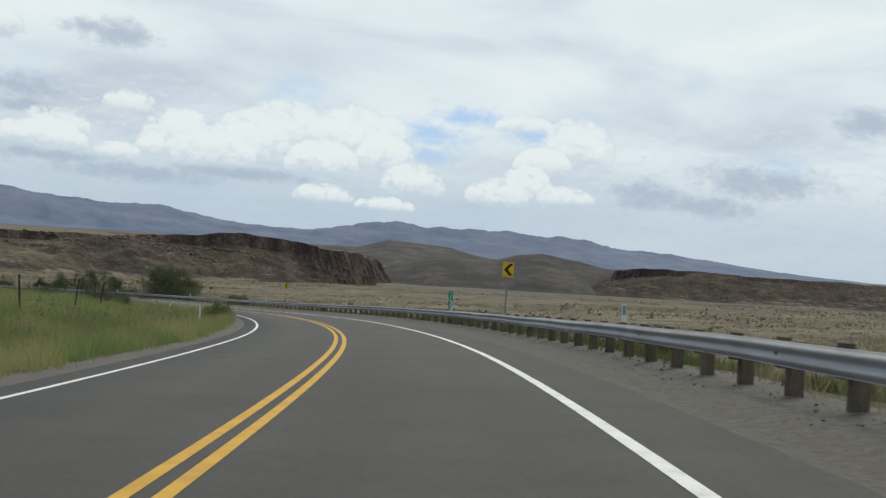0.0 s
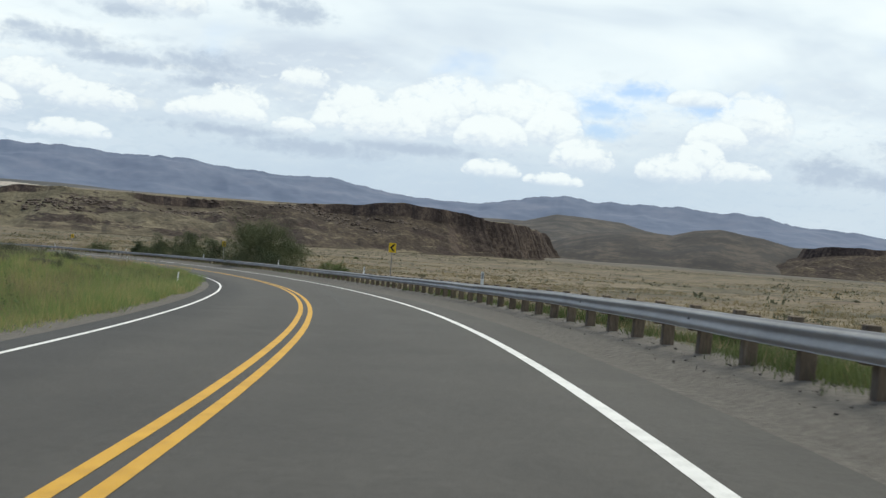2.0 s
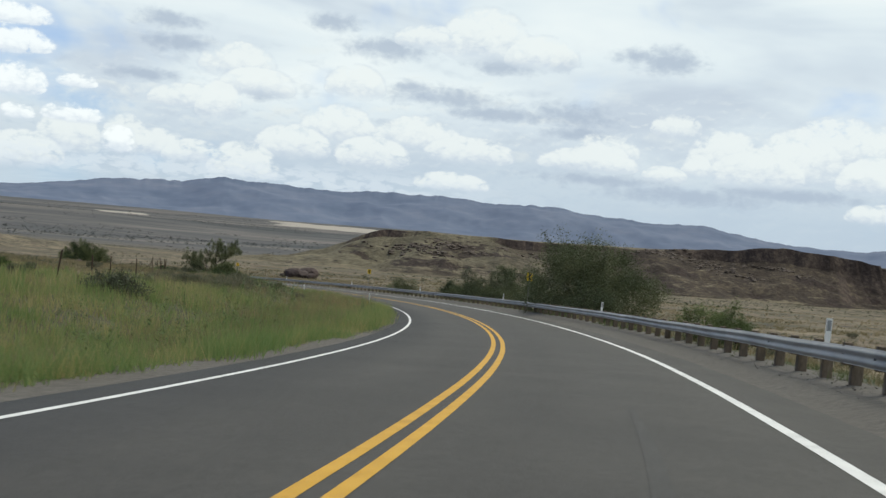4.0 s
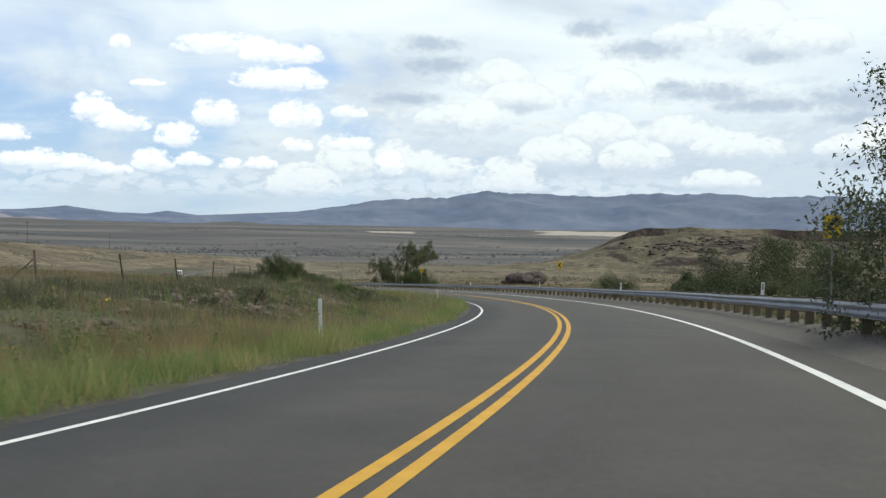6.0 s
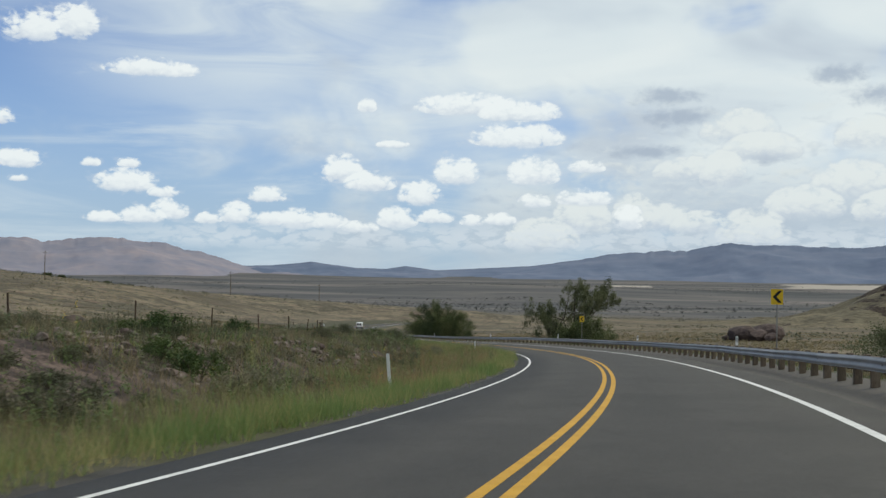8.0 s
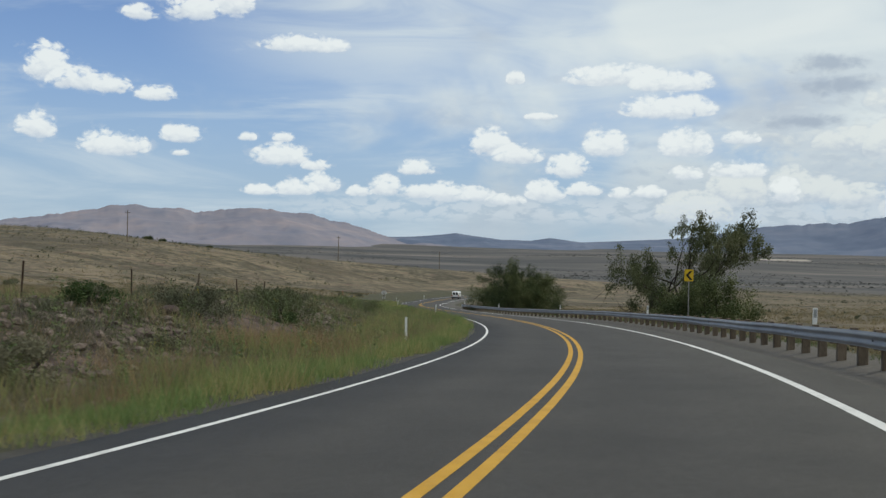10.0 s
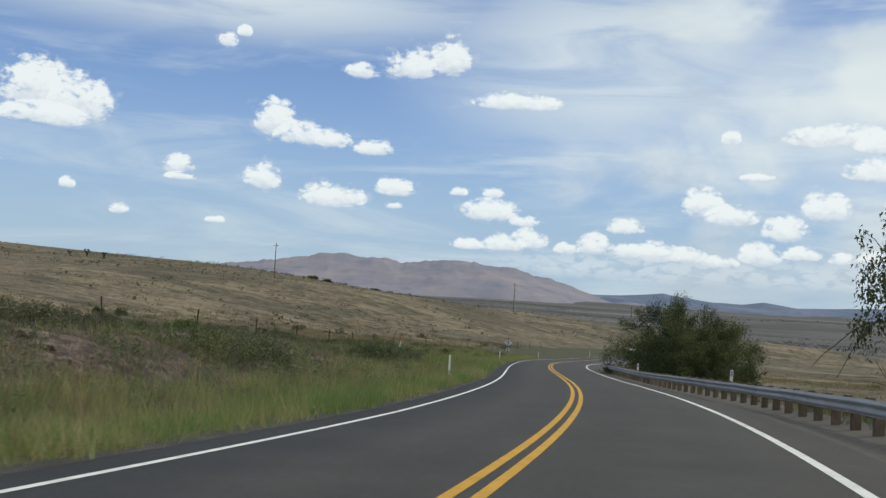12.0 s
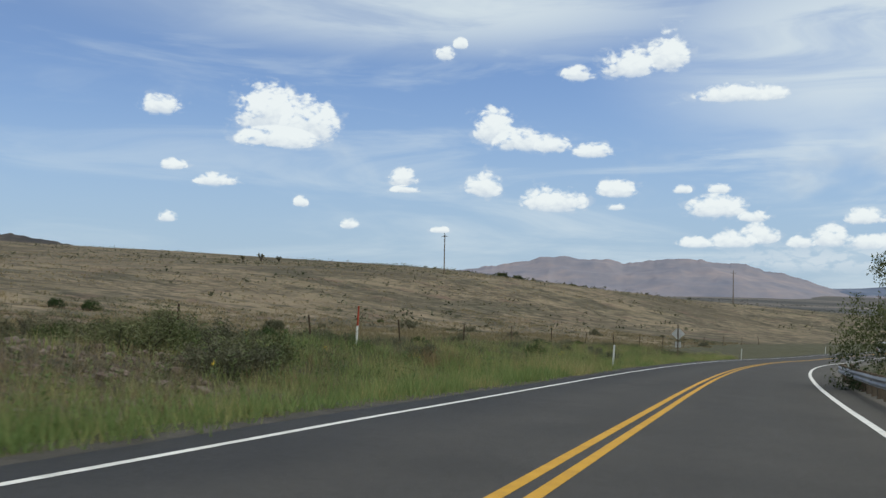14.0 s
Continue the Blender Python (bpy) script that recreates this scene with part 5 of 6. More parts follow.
    sage = [tufted(165, 480, -9.0, -24, 2.6, 40, 0.42, 0.024, 1.5, lambda s, o, x, y: smooth(-0.5, 0.2, field_noise(x, y, 5.0, 51)), 0.28),
            tufted(165, 440, -15.5, -24, 0.45, 70, 0.85, 0.03, 1.0, lambda s, o, x, y: smooth(-0.05, 0.4, field_noise(x, y, 7.0, 55)), 0.4),
            tufted(160, 560, -24, -75, 0.2, 30, 0.42, 0.06, 1.5, lambda s, o, x, y: smooth(-0.1, 0.4, field_noise(x, y, 14.0, 52)), 0.4),
            tufted(-10, 560, 9, 110, 0.05, 30, 0.34, 0.07, 1.6, lambda s, o, x, y: smooth(-0.1, 0.4, field_noise(x, y, 18.0, 53)), 0.45)]
    ob = new("sagebrush", triangles("sagebrush", np.concatenate(sage), M_SAGE))
    tagged(ob, "low grey-green sagebrush scattered over banks and rangeland", "sagebrush", kind="stuff")
    rusty = [tufted(150, 420, -7.5, -12.5, 22, 9, 0.9, 0.015, 0.85, lambda s, o, x, y: on_left(s, o, x, y) * smooth(-0.1, 0.3, field_noise(x, y, 5.0, 46) - 0.3 * (1 - smooth(205, 235, s)) + 0.25 * smooth(225, 250, s) * (1 - smooth(285, 305, s)) - 0.45 * smooth(290, 315, s)))]
    ob = new("seeding_grass", triangles("seeding_grass", np.concatenate(rusty), M_SEED))
    tagged(ob, "rusty brown seeding grass on the verge below the bank", "grass", kind="stuff")
    ob = new("dry_grass", triangles("dry_grass", np.concatenate(straw + range_grass), M_STRAW))
    tagged(ob, "dry straw-coloured bunch grass over the open rangeland", "grass", kind="stuff")


build_grass()


def build_weeds():
    """Tall leafy weeds along the inner verge, some with yellow flowers."""
    rng = np.random.default_rng(77)
    k = 2600
    s = np.r_[rng.uniform(145, 420, k), rng.uniform(0, 145, 500)]
    o = np.r_[-rng.uniform(7.0, 15.5, k), -rng.uniform(7.5, 13.0, 500)]
    x, y, _, h, _ = along(s)
    x, y = x + o * np.cos(h), y + o * np.sin(h)
    keep = field_noise(x, y, 6, 41) > -0.15
    x, y = x[keep], y[keep]
    z = ground_height(x, y)
    high = rng.uniform(0.55, 1.3, len(x))
    lean = rng.normal(0, 0.16, (len(x), 2)) * high[:, None]
    tip = np.stack([x + lean[:, 0], y + lean[:, 1], z + high], -1)
    foot = np.stack([x, y, z - 0.03], -1)
    a = rng.uniform(0, 2 * np.pi, len(x))
    w = np.stack([np.cos(a), np.sin(a), 0 * a], -1) * 0.008
    out = [np.stack([foot - w, foot + w, tip], 1)]
    for _ in range(24):
        e = rng.uniform(0.15, 1.0, len(x))[:, None]
        p = foot + (tip - foot) * e
        b = rng.uniform(0, 2 * np.pi, len(x))
        d = np.stack([np.cos(b), np.sin(b), rng.uniform(-0.2, 0.8, len(x))], -1) * (0.14 * (1.15 - 0.7 * e))
        q = np.stack([-np.sin(b), np.cos(b), rng.uniform(-0.5, 0.5, len(x))], -1) * 0.019
        out.append(np.stack([p, p + d * 0.55 + q, p + d], 1))
        out.append(np.stack([p, p + d, p + d * 0.55 - q], 1))
    ob = new("tall_weeds", triangles("tall_weeds", np.concatenate(out), M_WEED))
    tagged(ob, "tall leafy green weeds with yellow flowers along the verge", "weeds", kind="stuff")
    m = rng.uniform(0, 1, len(x)) < 0.045
    petals = []
    for _ in range(7):
        p = tip[m] + rng.normal(0, 0.05, (m.sum(), 3))
        a, b = rng.normal(0, 0.02, (m.sum(), 3)), rng.normal(0, 0.02, (m.sum(), 3))
        petals.append(np.stack([p, p + a, p + b], 1))
    fl = new("petals", triangles("petals", np.concatenate(petals), M_FLOWER))
    fl.parent = ob
    tagged(fl, "small yellow flower heads", kind="stuff")


build_weeds()


def leaf_cloud(centres, radii, count, size, droop=0.0, rng=RNG, flat=1.0):
    """Loose leaves (triangles) round clump centres."""
    c, r = np.asarray(centres, float), np.asarray(radii, float)
    w = r ** 2 / np.sum(r ** 2)
    i = rng.choice(len(c), count, p=w)
    d = rng.normal(size=(count, 3))
    d /= np.linalg.norm(d, axis=1)[:, None]
    d[:, 2] *= flat
    p = c[i] + d * (r[i] * rng.uniform(0.06, 1.0, count) ** 0.75)[:, None]
    p[:, 2] -= droop * rng.uniform(0, 1, count) ** 2 * r[i]
    a, b = rng.normal(size=(count, 3)), rng.normal(size=(count, 3))
    a[:, 2] -= droop * 1.5
    a /= np.linalg.norm(a, axis=1)[:, None]
    b -= a * np.sum(a * b, 1)[:, None]
    b /= np.linalg.norm(b, axis=1)[:, None]
    sz = size * rng.uniform(0.6, 1.4, count)[:, None]
    return np.stack([p - b * sz * 0.28, p + b * sz * 0.28, p + a * sz * 1.15], 1)


def limb(shape, p, d, length, r, depth, tips, rng, spread, rise):
    """A bent, tapering limb that forks; the ends are gathered in tips."""
    pts, rad = [p], [r]
    for i in range(4):
        d = (d + Vector(rng.normal(0, 0.16, 3)) + Vector((0, 0, rise))).normalized()
        p = p + d * (length / 4)
        pts.append(p)
        rad.append(r * (1 - 0.13 * (i + 1)))
    shape.tube(pts, rad, 6 if depth > 1 else 4)
    if depth <= 1:
        tips.append((pts[2], length))
    tips.append((p, length))
    if depth:
        for k in range(2 + (rng.uniform() < 0.55)):
            turn = Vector(rng.normal(0, spread, 3))
            limb(shape, p if k < 2 else pts[2], (d + turn).normalized(), length * rng.uniform(0.62, 0.85), r * 0.48, depth - 1, tips, rng, spread, rise)


def tree(x, y, high, stems, label, seed, category="tree", leaves=9000, size=0.13, clump=0.75, droop=0.5, spread=0.5, mat=None, low=0.0, group="", wide=1.0, lean=(0.0, 0.0)):
    rng = np.random.default_rng(seed)
    z = float(ground_height(np.array([x]), np.array([y]))[0])
    t = thing("tree" if category == "tree" else "bush", pose(x, y, z), label, category, group)
    wood, tips = Shape(), []
    for k in range(stems):
        a = 2 * math.pi * (k + rng.uniform(0, 0.6)) / stems
        out = 0.0 if stems == 1 else rng.uniform(0.25, 0.6) * wide
        d = Vector((math.cos(a) * out, math.sin(a) * out, 1.0)).normalized()
        limb(wood, Vector((math.cos(a) * 0.15 * (stems > 1), math.sin(a) * 0.15 * (stems > 1), -0.3)), d, high * rng.uniform(0.28, 0.38), high * 0.022 / math.sqrt(stems) + 0.025, 3, tips, rng, spread, 0.05)
    top = max(q.z for q, _ in tips)
    f = (high - clump * 0.5) / top
    wood.v = [(q[0] * f * wide + lean[0] * max(q[2], 0), q[1] * f * wide + lean[1] * max(q[2], 0), q[2] * f if q[2] > 0 else q[2]) for q in wood.v]
    part("trunk", wood, M_BARK, t, "dark forking trunk and limbs", True)
    c = np.array([(q.x * f * wide + lean[0] * max(q.z, 0), q.y * f * wide + lean[1] * max(q.z, 0), q.z * f) for q, _ in tips])
    c = c[c[:, 2] > high * (0.3 - low * 0.3)]
    if low:
        k = int(len(c) * low)
        a = rng.uniform(0, 2 * np.pi, k)
        rr = np.abs(c[:, :2]).max() * np.sqrt(rng.uniform(0, 1, k)) * 0.95
        c = np.concatenate([c, np.stack([np.cos(a) * rr, np.sin(a) * rr, rng.uniform(0.06, 0.5, k) * high], -1)])
    r = clump * rng.uniform(0.45, 1.15, len(c))
    part("crown", triangles("crown", leaf_cloud(c, r, leaves, size, droop, rng, 0.85), mat or M_TREE), None, t, "loose grey-green foliage")
    return t


# the trees beyond the guard rail
def beside(s, o):
    p = spot(s, o).translation
    return p.x, p.y


tree(*beside(166.0, 8.6), 6.9, 7, "broad feathery green tree behind the guardrail", 21, leaves=62000, clump=0.95, low=1.1, droop=0.5, wide=1.05, size=0.1, mat=M_DUSKY)
tree(*beside(160.5, 7.4), 3.0, 4, "dark green bushy tree beside a taller one", 22, leaves=14000, clump=0.7, low=0.9, wide=1.1, size=0.1, mat=M_DUSKY)
tree(*beside(129.0, 5.7), 1.5, 5, "green broom-like bush close behind the guardrail", 23, "bush", 9000, 0.05, 0.28, 0.0, 0.35, M_BROOM, 0.6, wide=0.9)
tree(*beside(124.5, 5.7), 1.65, 5, "green broom-like bush close behind the guardrail", 24, "bush", 9000, 0.05, 0.28, 0.0, 0.35, M_BROOM, 0.6, wide=0.9)
for s, o, hgt, seed in ((214, 15, 5.2, 31), (222, 16, 5.0, 32), (231, 17, 4.2, 33), (209, 12, 2.4, 34), (226, 12, 2.2, 36), (237, 16, 3.4, 37), (205, 16, 4.2, 38)):
    tree(*beside(s, o), hgt, 4, "dense green tree on the slope below the road", seed, leaves=17000, clump=0.7, low=0.8, droop=0.5, group="trees below the bend", size=0.11, mat=M_DUSKY)
tree(*beside(243, 10.5), 3.1, 5, "wide grey-green bush on the slope below the road", 35, "bush", 22000, 0.075, 0.6, 0.3, 0.5, M_DUSKY, 0.9, wide=1.25)
tree(*beside(339.6, 11.4), 9.0, 4, "tall open tree with drooping grey-green foliage", 40, leaves=17000, clump=0.5, droop=1.5, spread=0.5, wide=0.95, size=0.12, mat=M_OPEN)
tree(*beside(333.5, 11.2), 8.9, 3, "tall open tree leaning over a dark bush", 49, leaves=12500, clump=0.5, droop=1.5, spread=0.5, wide=0.9, size=0.14, mat=M_OPEN, lean=(0.17, 0.37))
tree(*beside(345.5, 11.6), 4.6, 3, "small open tree with drooping grey-green foliage", 43, leaves=5200, clump=0.45, droop=1.5, spread=0.5, size=0.13, mat=M_OPEN)
tree(*beside(329.0, 11.0), 4.3, 6, "dense dark bushy tree under taller ones", 44, leaves=26000, clump=0.75, low=1.0, droop=0.5, size=0.12, wide=1.15, mat=M_TREE)
tree(*beside(337, 10.6), 2.6, 4, "dark bushy tree under taller ones", 45, leaves=7000, clump=0.5, low=0.9, droop=0.4, size=0.11, mat=M_TREE)
tree(*beside(404, 9.5), 8.2, 6, "wide dark green tree with a ragged top beside the rail's end", 51, leaves=105000, clump=0.8, low=1.0, droop=0.7, wide=1.08, size=0.095)
tree(*beside(410.5, 10.3), 6.4, 5, "rounded dark green tree beside the rail's end", 52, leaves=80000, clump=0.9, low=1.2, droop=0.6, wide=1.15, size=0.1)
tree(*beside(401, 11.2), 6.0, 5, "dark green tree with bare forked limbs beside the rail's end", 53, leaves=46000, clump=0.65, low=0.7, droop=0.6, wide=1.1, size=0.095)
tree(*beside(49.5, -7.2), 1.5, 7, "tall leafy green weed clump at the grass verge's edge", 54, "bush", 7000, 0.075, 0.3, 0.2, 0.35, M_WEED, 0.8, wide=0.75)
for s, o, hgt, seed in ((112, -17, 1.1, 95), (121, -19.5, 1.4, 96), (104, -20, 1.2, 97), (128, -15.5, 1.0, 98)):
    tree(*beside(s, o), hgt, 6, "olive bush in the tall verge grass", seed, "bush", 5000, 0.08, 0.45, 0.1, 0.4, M_SAGE, 1.0, "bushes in the verge grass", 1.4)
for s, o, hgt, seed in ((385.5, -12.6, 1.3, 141), (388.5, -13.4, 1.1, 142), (386, -15.5, 1.4, 143), (391, -16.5, 1.2, 144), (370.5, -12.6, 1.5, 145), (344, -14, 1.3, 146), (349.5, -13.8, 1.1, 147),
                        (302, -14.5, 1.4, 148), (305, -15.5, 1.2, 149), (290, -15, 1.3, 150), (406, -27, 1.5, 151), (334, -20, 1.3, 152), (339, -20.5, 1.2, 153)):
    tree(*beside(s, o), hgt, 6, "dark olive bush on the bank above the verge", seed, "bush", 5500, 0.07, 0.4, 0.1, 0.4, (M_SAGE, M_BRUSH, M_BRUSH)[seed % 3], 1.0, "bushes along the bank", 1.35)
tree(*beside(62, -14.5), 1.5, 6, "olive bush in the tall verge grass", 55, "bush", 6000, 0.07, 0.45, 0.1, 0.4, M_SAGE, 1.0, wide=1.3)
# bushes standing out against the sky on the hill
for x, y, hgt, seed in ((-629, 352, 2.3, 56), (-625, 358, 1.6, 57), (-615, 378, 1.3, 58)):
    tree(x, y, hgt, 5, "dark round bush on the hill's crest", seed, "bush", 2200, 0.3, 0.8, 0.2, 0.5, M_TREE, 1.2, "bushes on the hilltop", 1.3)


def yucca(x, y, high, seed):
    """A forked yucca: bare stems with a burst of stiff leaves on each."""
    rng = np.random.default_rng(seed)
    z = float(ground_height(np.array([x]), np.array([y]))[0])
    t = thing("yucca", pose(x, y, z), "spiky forked yucca on the hill's crest", "yucca", "yuccas on the hilltop")
    stems, out = Shape(), []
    for k in range(4):
        a = k * 1.6 + rng.uniform(0, 0.8)
        e = Vector((math.cos(a) * high * 0.35, math.sin(a) * high * 0.35, high * rng.uniform(0.55, 0.8)))
        stems.tube([(0, 0, -0.3), (e.x * 0.4, e.y * 0.4, e.z * 0.55), e], [0.2, 0.15, 0.12], 6)
        d = rng.normal(size=(120, 3))
        d /= np.linalg.norm(d, axis=1)[:, None]
        q = np.cross(d, rng.normal(size=(120, 3))) * 0.06
        c = np.array(e)
        out.append(np.stack([c - q, c + q, c + d * 0.75], 1))
    part("stem", stems, M_BARK, t)
    part("crown", triangles("crown", np.concatenate(out), M_SAGE), None, t)


for x, y, hgt, seed in ((-634, 255, 3.2, 1), (-636, 262, 2.4, 2), (-631, 248, 1.8, 3)):
    yucca(x, y, hgt, seed)


def shrub_kind(seed, mat, high, wide, leaves, size):
    rng = np.random.default_rng(seed)
    t = thing("shrub", pose(0, 0, -50), "low grey-green desert shrub in the dry grass", "shrub", "desert shrubs")
    stems = Shape()
    for k in range(7):
        a = rng.uniform(0, 6.28)
        p = Vector((math.cos(a) * wide * 0.3, math.sin(a) * wide * 0.3, high * 0.6))
        stems.tube([(0, 0, -0.1), p * 0.5 + Vector((0, 0, 0.05)), p], [0.02, 0.015, 0.008], 4)
    part("stem", stems, M_BARK, t)
    a, r = rng.uniform(0, 6.28, 22), np.sqrt(rng.uniform(0, 1, 22)) * wide * 0.5
    c = np.stack([np.cos(a) * r, np.sin(a) * r, high * (0.12 + 0.6 * rng.uniform(0, 1, 22) * (1 - 0.5 * r / wide))], -1)
    part("crown", triangles("crown", leaf_cloud(c, np.full(22, high * 0.3) * rng.uniform(0.6, 1.1, 22), leaves, size, -0.1, rng, 0.8), mat), None, t)
    return t


def build_shrubs():
    kinds = [shrub_kind(61, M_SAGE, 0.85, 1.4, 3600, 0.05), shrub_kind(62, M_SAGE, 1.1, 1.7, 4200, 0.055), shrub_kind(63, M_GREEN, 1.0, 1.5, 4000, 0.055), shrub_kind(64, M_SAGE, 0.6, 1.0, 2200, 0.045)]
    greens = {2: "leafy green shrub in the grass beside the road"}
    for i, text in greens.items():
        tagged(kinds[i], text)
    rng = np.random.default_rng(5)
    spots = []
    for s0, s1, o0, o1, k in ((165, 300, -10.5, -22, 80), (300, 480, -10.0, -24, 70), (318, 420, -19.5, -23.5, 60), (40, 160, -13, -34, 34), (170, 560, -21, -60, 50), (-5, 430, 5.0, 7.0, 40), (0, 520, 9, 60, 12), (0, 560, 60, 160, 4)):
        for _ in range(k):
            spots.append((rng.uniform(s0, s1), rng.uniform(min(o0, o1), max(o0, o1))))
    for s, o in spots:
        i = int(rng.choice(4, p=(0.36, 0.24, 0.2, 0.2)))
        if o > 0 and o < 9:
            i = int(rng.choice((2, 3)))
        big = rng.uniform(0.6, 1.3) if abs(o) > 8 else rng.uniform(0.3, 0.7)
        m = spot(s, o, rng.uniform(0, 360)) @ Matrix.Diagonal((*(big * np.array((1, 1, rng.uniform(0.8, 1.15)))), 1))
        q = copy_thing(kinds[i], m)
        q.matrix_basis = m
    for q in kinds:
        for o in (*q.children, q):
            bpy.data.objects.remove(o)


build_shrubs()


def far_scrub():
    """Dots of scrub over the far slopes, too many to count."""
    rng = np.random.default_rng(9)
    k = 60000
    x, y = rng.uniform(-1000, 420, k), rng.uniform(60, 900, k)
    s, o = nearest(x, y)
    m = (np.abs(o) > 48) & (field_noise(x, y, 120, 21) + field_noise(x, y, 26, 22) > 0.05)
    x, y = x[m], y[m]
    z = ground_height(x, y)
    size = 0.25 + 0.95 * rng.uniform(0, 1, len(x)) ** 2.5
    r = 7
    c = np.repeat(np.stack([x, y, z + size * 0.3], -1), r, 0)
    sz = np.repeat(size, r)
    d = rng.normal(size=(len(c), 3)) * np.stack([sz * 0.55, sz * 0.55, sz * 0.28], -1)
    a, b = rng.normal(size=(len(c), 3)), rng.normal(size=(len(c), 3))
    p = c + d
    v = np.stack([p, p + a * sz[:, None] * 0.3, p + b * sz[:, None] * 0.3], 1)
    ob = new("far_scrub", triangles("far_scrub", v, M_SAGE))
    tagged(ob, "dark scrub bushes dotted over the distant slopes", "scrub", kind="stuff")


far_scrub()


def valley_woods():
    """Dark trees and thickets dotted over the valley floor, too many to count."""
    rng = np.random.default_rng(19)
    k = 34000
    r, a = 1000 + 2400 * rng.uniform(0, 1, k) ** 0.8, np.radians(rng.uniform(0, 90, k))
    x, y = -60 - np.sin(a) * r, 160 + np.cos(a) * r
    belts = field_noise(x * 0.766 + y * 0.643, (y * 0.766 - x * 0.643) * 4.0, 900, 61)
    m = (belts + 0.7 * field_noise(x, y, 90, 62) > 0.14) & ((y > 820) | (x < -1500))
    x, y = x[m], y[m]
    z = wide_ground(x, y)
    size = rng.uniform(1.0, 2.6, len(x))
    c = np.repeat(np.stack([x, y, z + size * 0.35], -1), 6, 0)
    sz = np.repeat(size, 6)[:, None]
    p = c + rng.normal(size=c.shape) * sz * (0.5, 0.5, 0.22)
    v = np.stack([p, p + rng.normal(size=c.shape) * sz * 0.4, p + rng.normal(size=c.shape) * sz * 0.4], 1)
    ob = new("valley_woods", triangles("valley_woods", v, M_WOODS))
    tagged(ob, "dark trees and thickets over the distant valley floor", "woods", kind="stuff")


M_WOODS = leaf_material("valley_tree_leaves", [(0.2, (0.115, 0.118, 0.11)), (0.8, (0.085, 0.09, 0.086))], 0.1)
valley_woods()

# ---------------------------------------------------------------- stones

M_ROCK = material("reddish_basalt", ((0.026, 0.018, 0.016), (0.068, 0.048, 0.042), (0.16, 0.122, 0.105)), 1.5, 0.95, 0.6, 12.0)

M_STONE = material("pale_weathered_stone", ((0.045, 0.034, 0.029), (0.115, 0.088, 0.075), (0.25, 0.208, 0.18)), 1.5, 0.95, 0.6, 12.0)


def stone_mesh(seed, squash=0.7, cuts_each=2):
    bm = bmesh.new()
    bmesh.ops.create_icosphere(bm, subdivisions=cuts_each, radius=0.5)
    rng = np.random.default_rng(seed)
    cuts = rng.normal(size=(9, 3))
    cuts /= np.linalg.norm(cuts, axis=1)[:, None]
    for v in bm.verts:
        for c in cuts:
            d = v.co.dot(Vector(c)) - 0.34
            if d > 0:
                v.co -= Vector(c) * d * 0.85
        v.co.z *= squash
    me = bpy.data.meshes.new("stone")
    bm.to_mesh(me)
    bm.free()
    me.materials.append(M_ROCK)
    return me


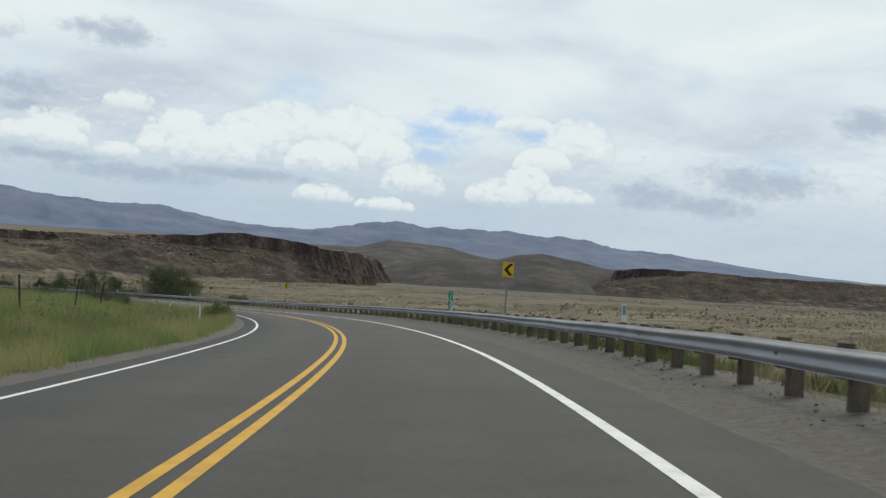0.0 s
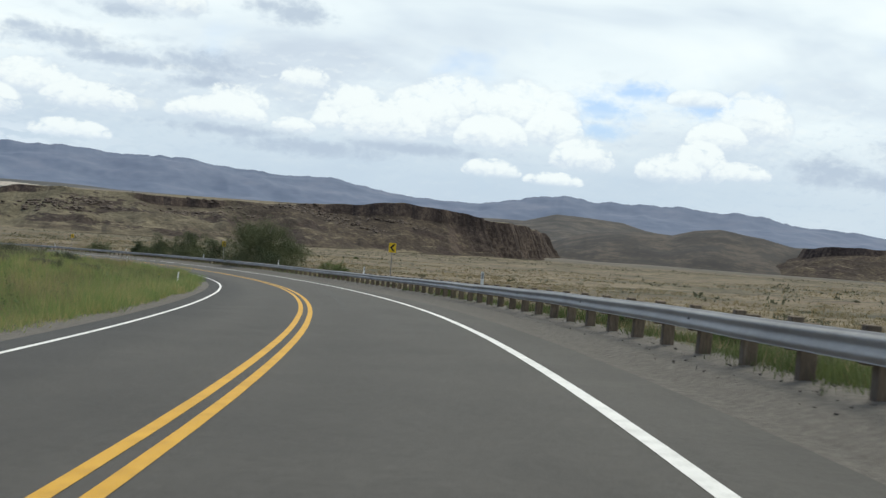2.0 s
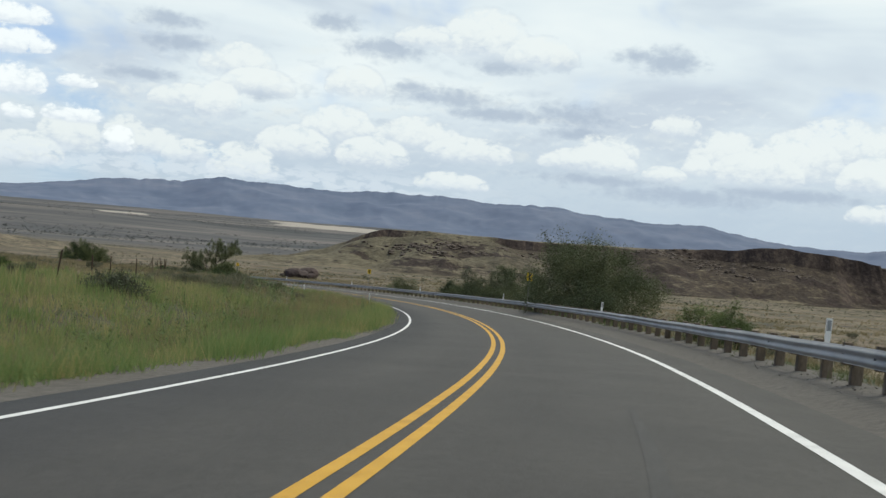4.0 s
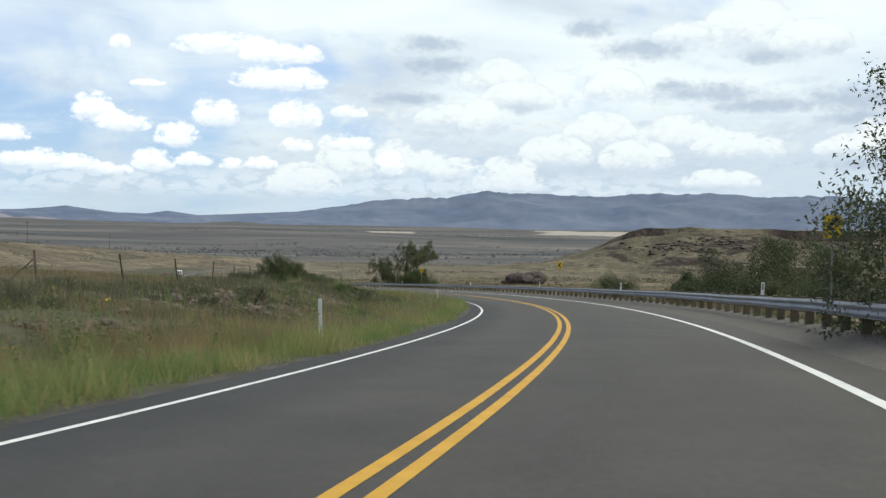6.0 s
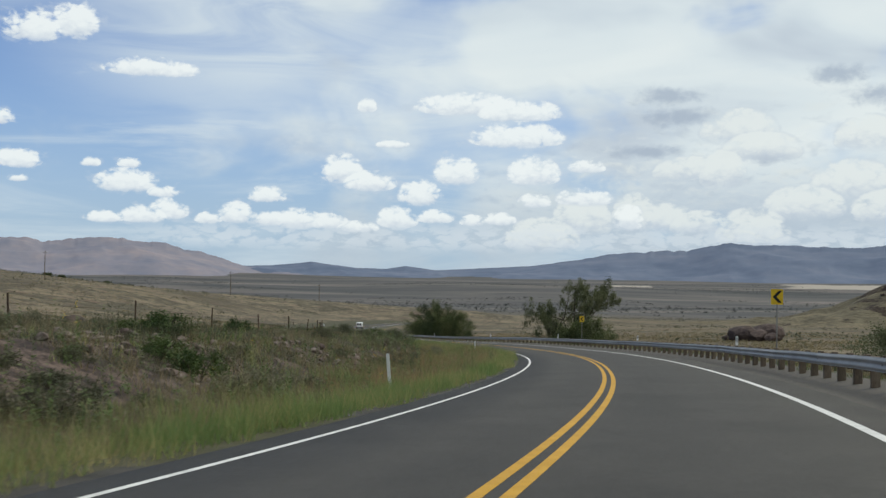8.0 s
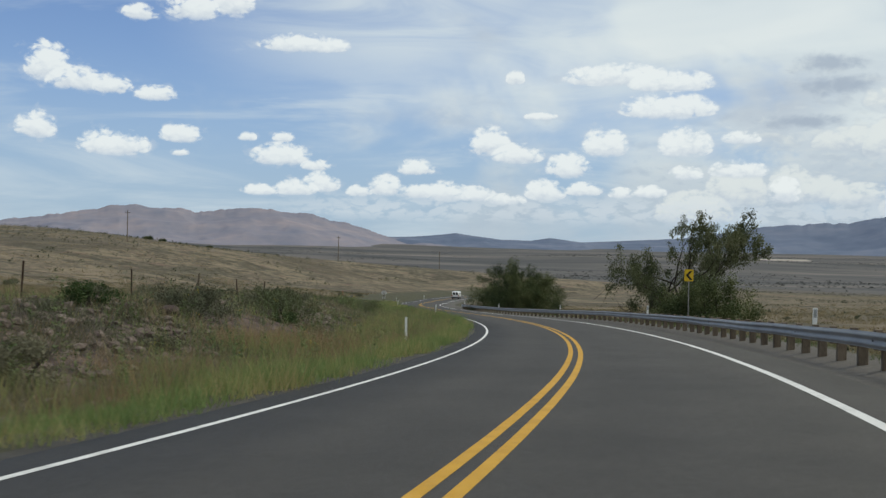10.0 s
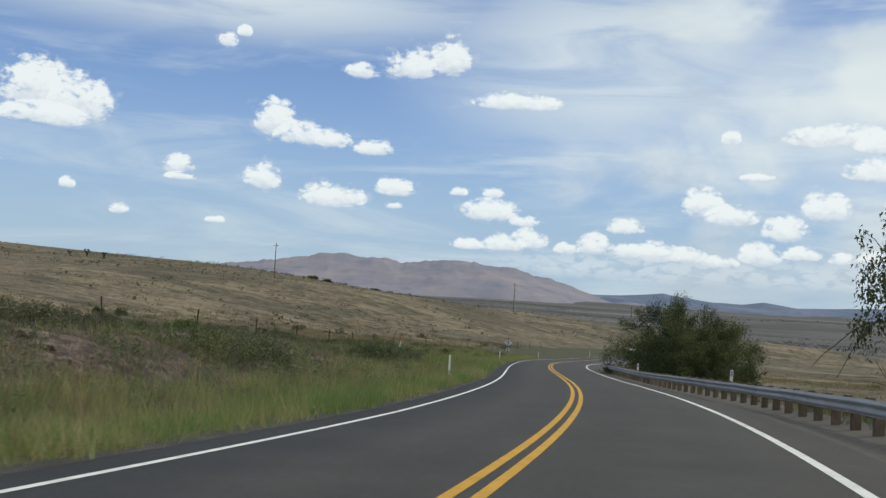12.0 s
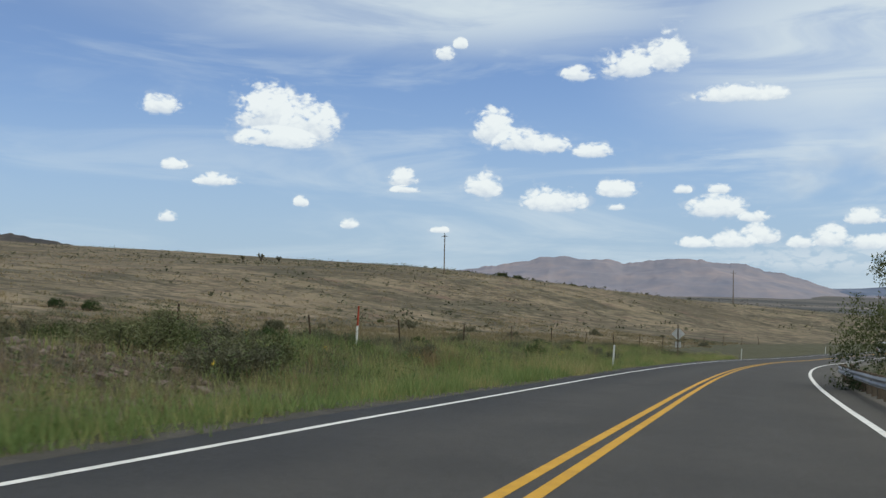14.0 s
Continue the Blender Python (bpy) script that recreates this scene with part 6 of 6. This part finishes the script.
def build_stones():
    rng = np.random.default_rng(4)
    shapes, pebbles = [stone_mesh(i) for i in range(70, 75)], [stone_mesh(i, 0.7, 1) for i in range(75, 80)]
    faces, verts, base = [], [], 0
    k = 13000
    s, o = rng.uniform(165, 395, k), -rng.uniform(8.2, 19, k)
    x, y, _, h, _ = along(s)
    x, y = x + o * np.cos(h), y + o * np.sin(h)
    z = ground_height(x, y)
    keep = field_noise(x, y, 7, 33) > -0.1
    for px, py, pz in zip(x[keep], y[keep], z[keep]):
        me = pebbles[int(rng.integers(5))]
        size = 0.09 + 0.45 * rng.uniform() ** 3
        m = pose(px, py, pz + size * 0.16, rng.uniform(-20, 20), rng.uniform(-20, 20), rng.uniform(0, 360)) @ Matrix.Scale(size, 4)
        verts += [tuple(m @ v.co) for v in me.vertices]
        faces += [[base + i for i in p.vertices] for p in me.polygons]
        base += len(me.vertices)
    ob = mesh_object("stones", verts, faces, M_STONE, False)
    tagged(ob, "reddish brown stones strewn over the cut bank", "stones", kind="stuff")
    # loose gravel and clods along the foot of the guardrail
    verts, faces, base = [], [], 0
    s, o = rng.uniform(-6, 130, 2600), rng.normal(0, 0.45, 2600)
    o = o + np.array([rail_offset(q) for q in s]) - 0.1
    o = np.where(o < EDGE_R + 0.35, EDGE_R + 0.35 + rng.uniform(0, 1.0, 2600), o)
    x, y, _, h, _ = along(s)
    x, y = x + o * np.cos(h), y + o * np.sin(h)
    z = ground_height(x, y) + 0.03
    for px, py, pz in zip(x, y, z):
        me = pebbles[int(rng.integers(5))]
        size = 0.014 + 0.042 * rng.uniform() ** 3
        m = pose(px, py, pz + size * 0.15, rng.uniform(-20, 20), rng.uniform(-20, 20), rng.uniform(0, 360)) @ Matrix.Scale(size, 4)
        verts += [tuple(m @ v.co) for v in me.vertices]
        faces += [[base + i for i in p.vertices] for p in me.polygons]
        base += len(me.vertices)
    ob = mesh_object("gravel", verts, faces, M_SHOULDER, False)
    tagged(ob, "loose gravel and clods strewn along the guardrail", "gravel", kind="stuff")
    for s, o, size in ((262, -33, 1.5), (266, -31, 0.9), (230, -17, 0.7), (246, -14.5, 0.6), (288, -15, 0.7), (369.5, 57, 4.4), (371.5, 55.5, 5.6), (373.5, 57.5, 4.8), (367, 58.5, 3.0), (376.5, 56, 2.4), (371, 60, 6.2)):
        b = new("boulder", shapes[int(s) % 5])
        m = spot(s, o, s * 7)
        b.matrix_basis = m @ pose(0, 0, size * 0.2) @ Matrix.Diagonal((size * 1.2, size, size * 0.95, 1))
        tagged(b, "dark reddish basalt boulder in the dry grass", "boulder", "boulders")


build_stones()


def build_outcrops():
    """Dark basalt blocks breaking out of the long mesa's slopes."""
    rng = np.random.default_rng(8)
    shapes = [stone_mesh(i, 0.8, 1) for i in range(80, 86)]
    line = np.array([(-520, 790), (-470, 782), (-425, 787), (-370, 806), (-300, 848), (-215, 888), (-150, 903)], float)
    verts, faces, base = [], [], 0
    depth = bpy.context.evaluated_depsgraph_get()
    for _ in range(30):
        i = int(rng.integers(2, len(line) - 1))
        e = rng.uniform()
        c = line[i] * (1 - e) + line[i + 1] * e
        c = c + (rng.uniform(-10, 25), -abs(rng.normal(0, 13)) - 1)
        for _ in range(int(rng.integers(8, 22))):
            x, y = c + rng.normal(0, (11.0, 2.0))
            hit, at, _, _, _, _ = scene.ray_cast(depth, Vector((x, y, 300)), Vector((0, 0, -1)))
            if not hit:
                continue
            size = rng.uniform(1.6, 4.4)
            m = pose(x, y, at.z - size * 0.06, rng.uniform(-15, 15), rng.uniform(-15, 15), rng.uniform(0, 360)) @ Matrix.Diagonal((size * 1.7, size * 1.2, size * 0.8, 1))
            me = shapes[int(rng.integers(6))]
            verts += [tuple(m @ v.co) for v in me.vertices]
            faces += [[base + k for k in q.vertices] for q in me.polygons]
            base += len(me.vertices)
    ob = mesh_object("rock_outcrops", verts, faces, M_CRAG, False)
    tagged(ob, "dark basalt outcrops on the mesa's grassy slope", "rock outcrops", kind="stuff")


M_CRAG = material("dark_basalt", ((0.036, 0.028, 0.023), (0.08, 0.062, 0.05), (0.15, 0.12, 0.092)), 0.3, 0.95, 0.6, 3.0)
build_outcrops()

# ---------------------------------------------------------------- the vehicle ahead

M_CARW = material("white_car_paint", ((0.68, 0.68, 0.68), (0.74, 0.74, 0.74), (0.78, 0.78, 0.78)), 2.0, 0.3, 0.0, coat=0.5)
M_GLASS = material("dark_glass", ((0.012, 0.013, 0.015), (0.016, 0.017, 0.02), (0.02, 0.022, 0.025)), 2.0, 0.1, 0.0)
M_TYRE = material("black_rubber", ((0.012, 0.012, 0.012), (0.018, 0.018, 0.018), (0.028, 0.028, 0.028)), 8.0, 0.9, 0.3)
M_LAMP = plain("red_lamp_glass", (0.4, 0.02, 0.015), 0.25)


def van(s, o):
    x, y, z, h, t = along(s)
    m = pose(x + o * math.cos(h), y + o * math.sin(h), float(z + o * t) + 0.03, 0, 0, math.degrees(h))
    v = thing("van", m, "white van driving away with two dark rear windows", "van")
    body = Shape()
    bm = bmesh.new()
    bmesh.ops.create_cube(bm, size=1.0, matrix=pose(0, 2.4, 1.28) @ Matrix.Diagonal((1.95, 4.9, 1.55, 1)))
    bmesh.ops.subdivide_edges(bm, edges=bm.edges[:], cuts=3, use_grid_fill=True)
    for q in bm.verts:
        if q.co.z > 1.3:
            q.co.x *= 1 - 0.12 * (q.co.z - 1.3)
        if q.co.y > 3.8 and q.co.z > 1.2:
            q.co.y -= (q.co.z - 1.2) * 1.1 * (q.co.y - 3.8)
    bmesh.ops.bevel(bm, geom=[e for e in bm.edges if e.calc_face_angle(0) > 0.7], offset=0.09, segments=2, affect="EDGES")
    body.take(bm)
    b = part("body", body, M_CARW, v, "", True)
    for i in (-1, 1):
        part("rear_window", Shape().prism(rounded(0.52, 0.66, 0.1, 1.55), 0.02, pose(i * 0.38, -0.065, 0)), M_GLASS, b, "dark rear window")
        part("tail_lamp", Shape().box((i * 0.86 - 0.07, -0.07, 0.85), (i * 0.86 + 0.07, -0.02, 1.2), bevel=0.01), M_LAMP, b)
        part("side_window", Shape().box((i * 0.955 - 0.012, 1.0, 1.35), (i * 0.955 + 0.012, 3.4, 1.75), bevel=0.01), M_GLASS, b)
    part("bumper", Shape().box((-0.95, -0.18, 0.38), (0.95, 0.02, 0.62), bevel=0.03), M_TYRE, v, "black rear bumper")
    for i in (-1, 1):
        for yy in (0.85, 3.9):
            w = part("wheel", Shape().tube([(i * 0.72, yy, 0.34), (i * 0.78, yy, 0.34), (i * 0.93, yy, 0.34), (i * 0.96, yy, 0.34)], [0.3, 0.34, 0.34, 0.3], 18), M_TYRE, v)
            part("rim", Shape().tube([(i * 0.94, yy, 0.34), (i * 0.965, yy, 0.34)], [0.2, 0.18], 14), M_ALU, w)


van(545, 0.6)
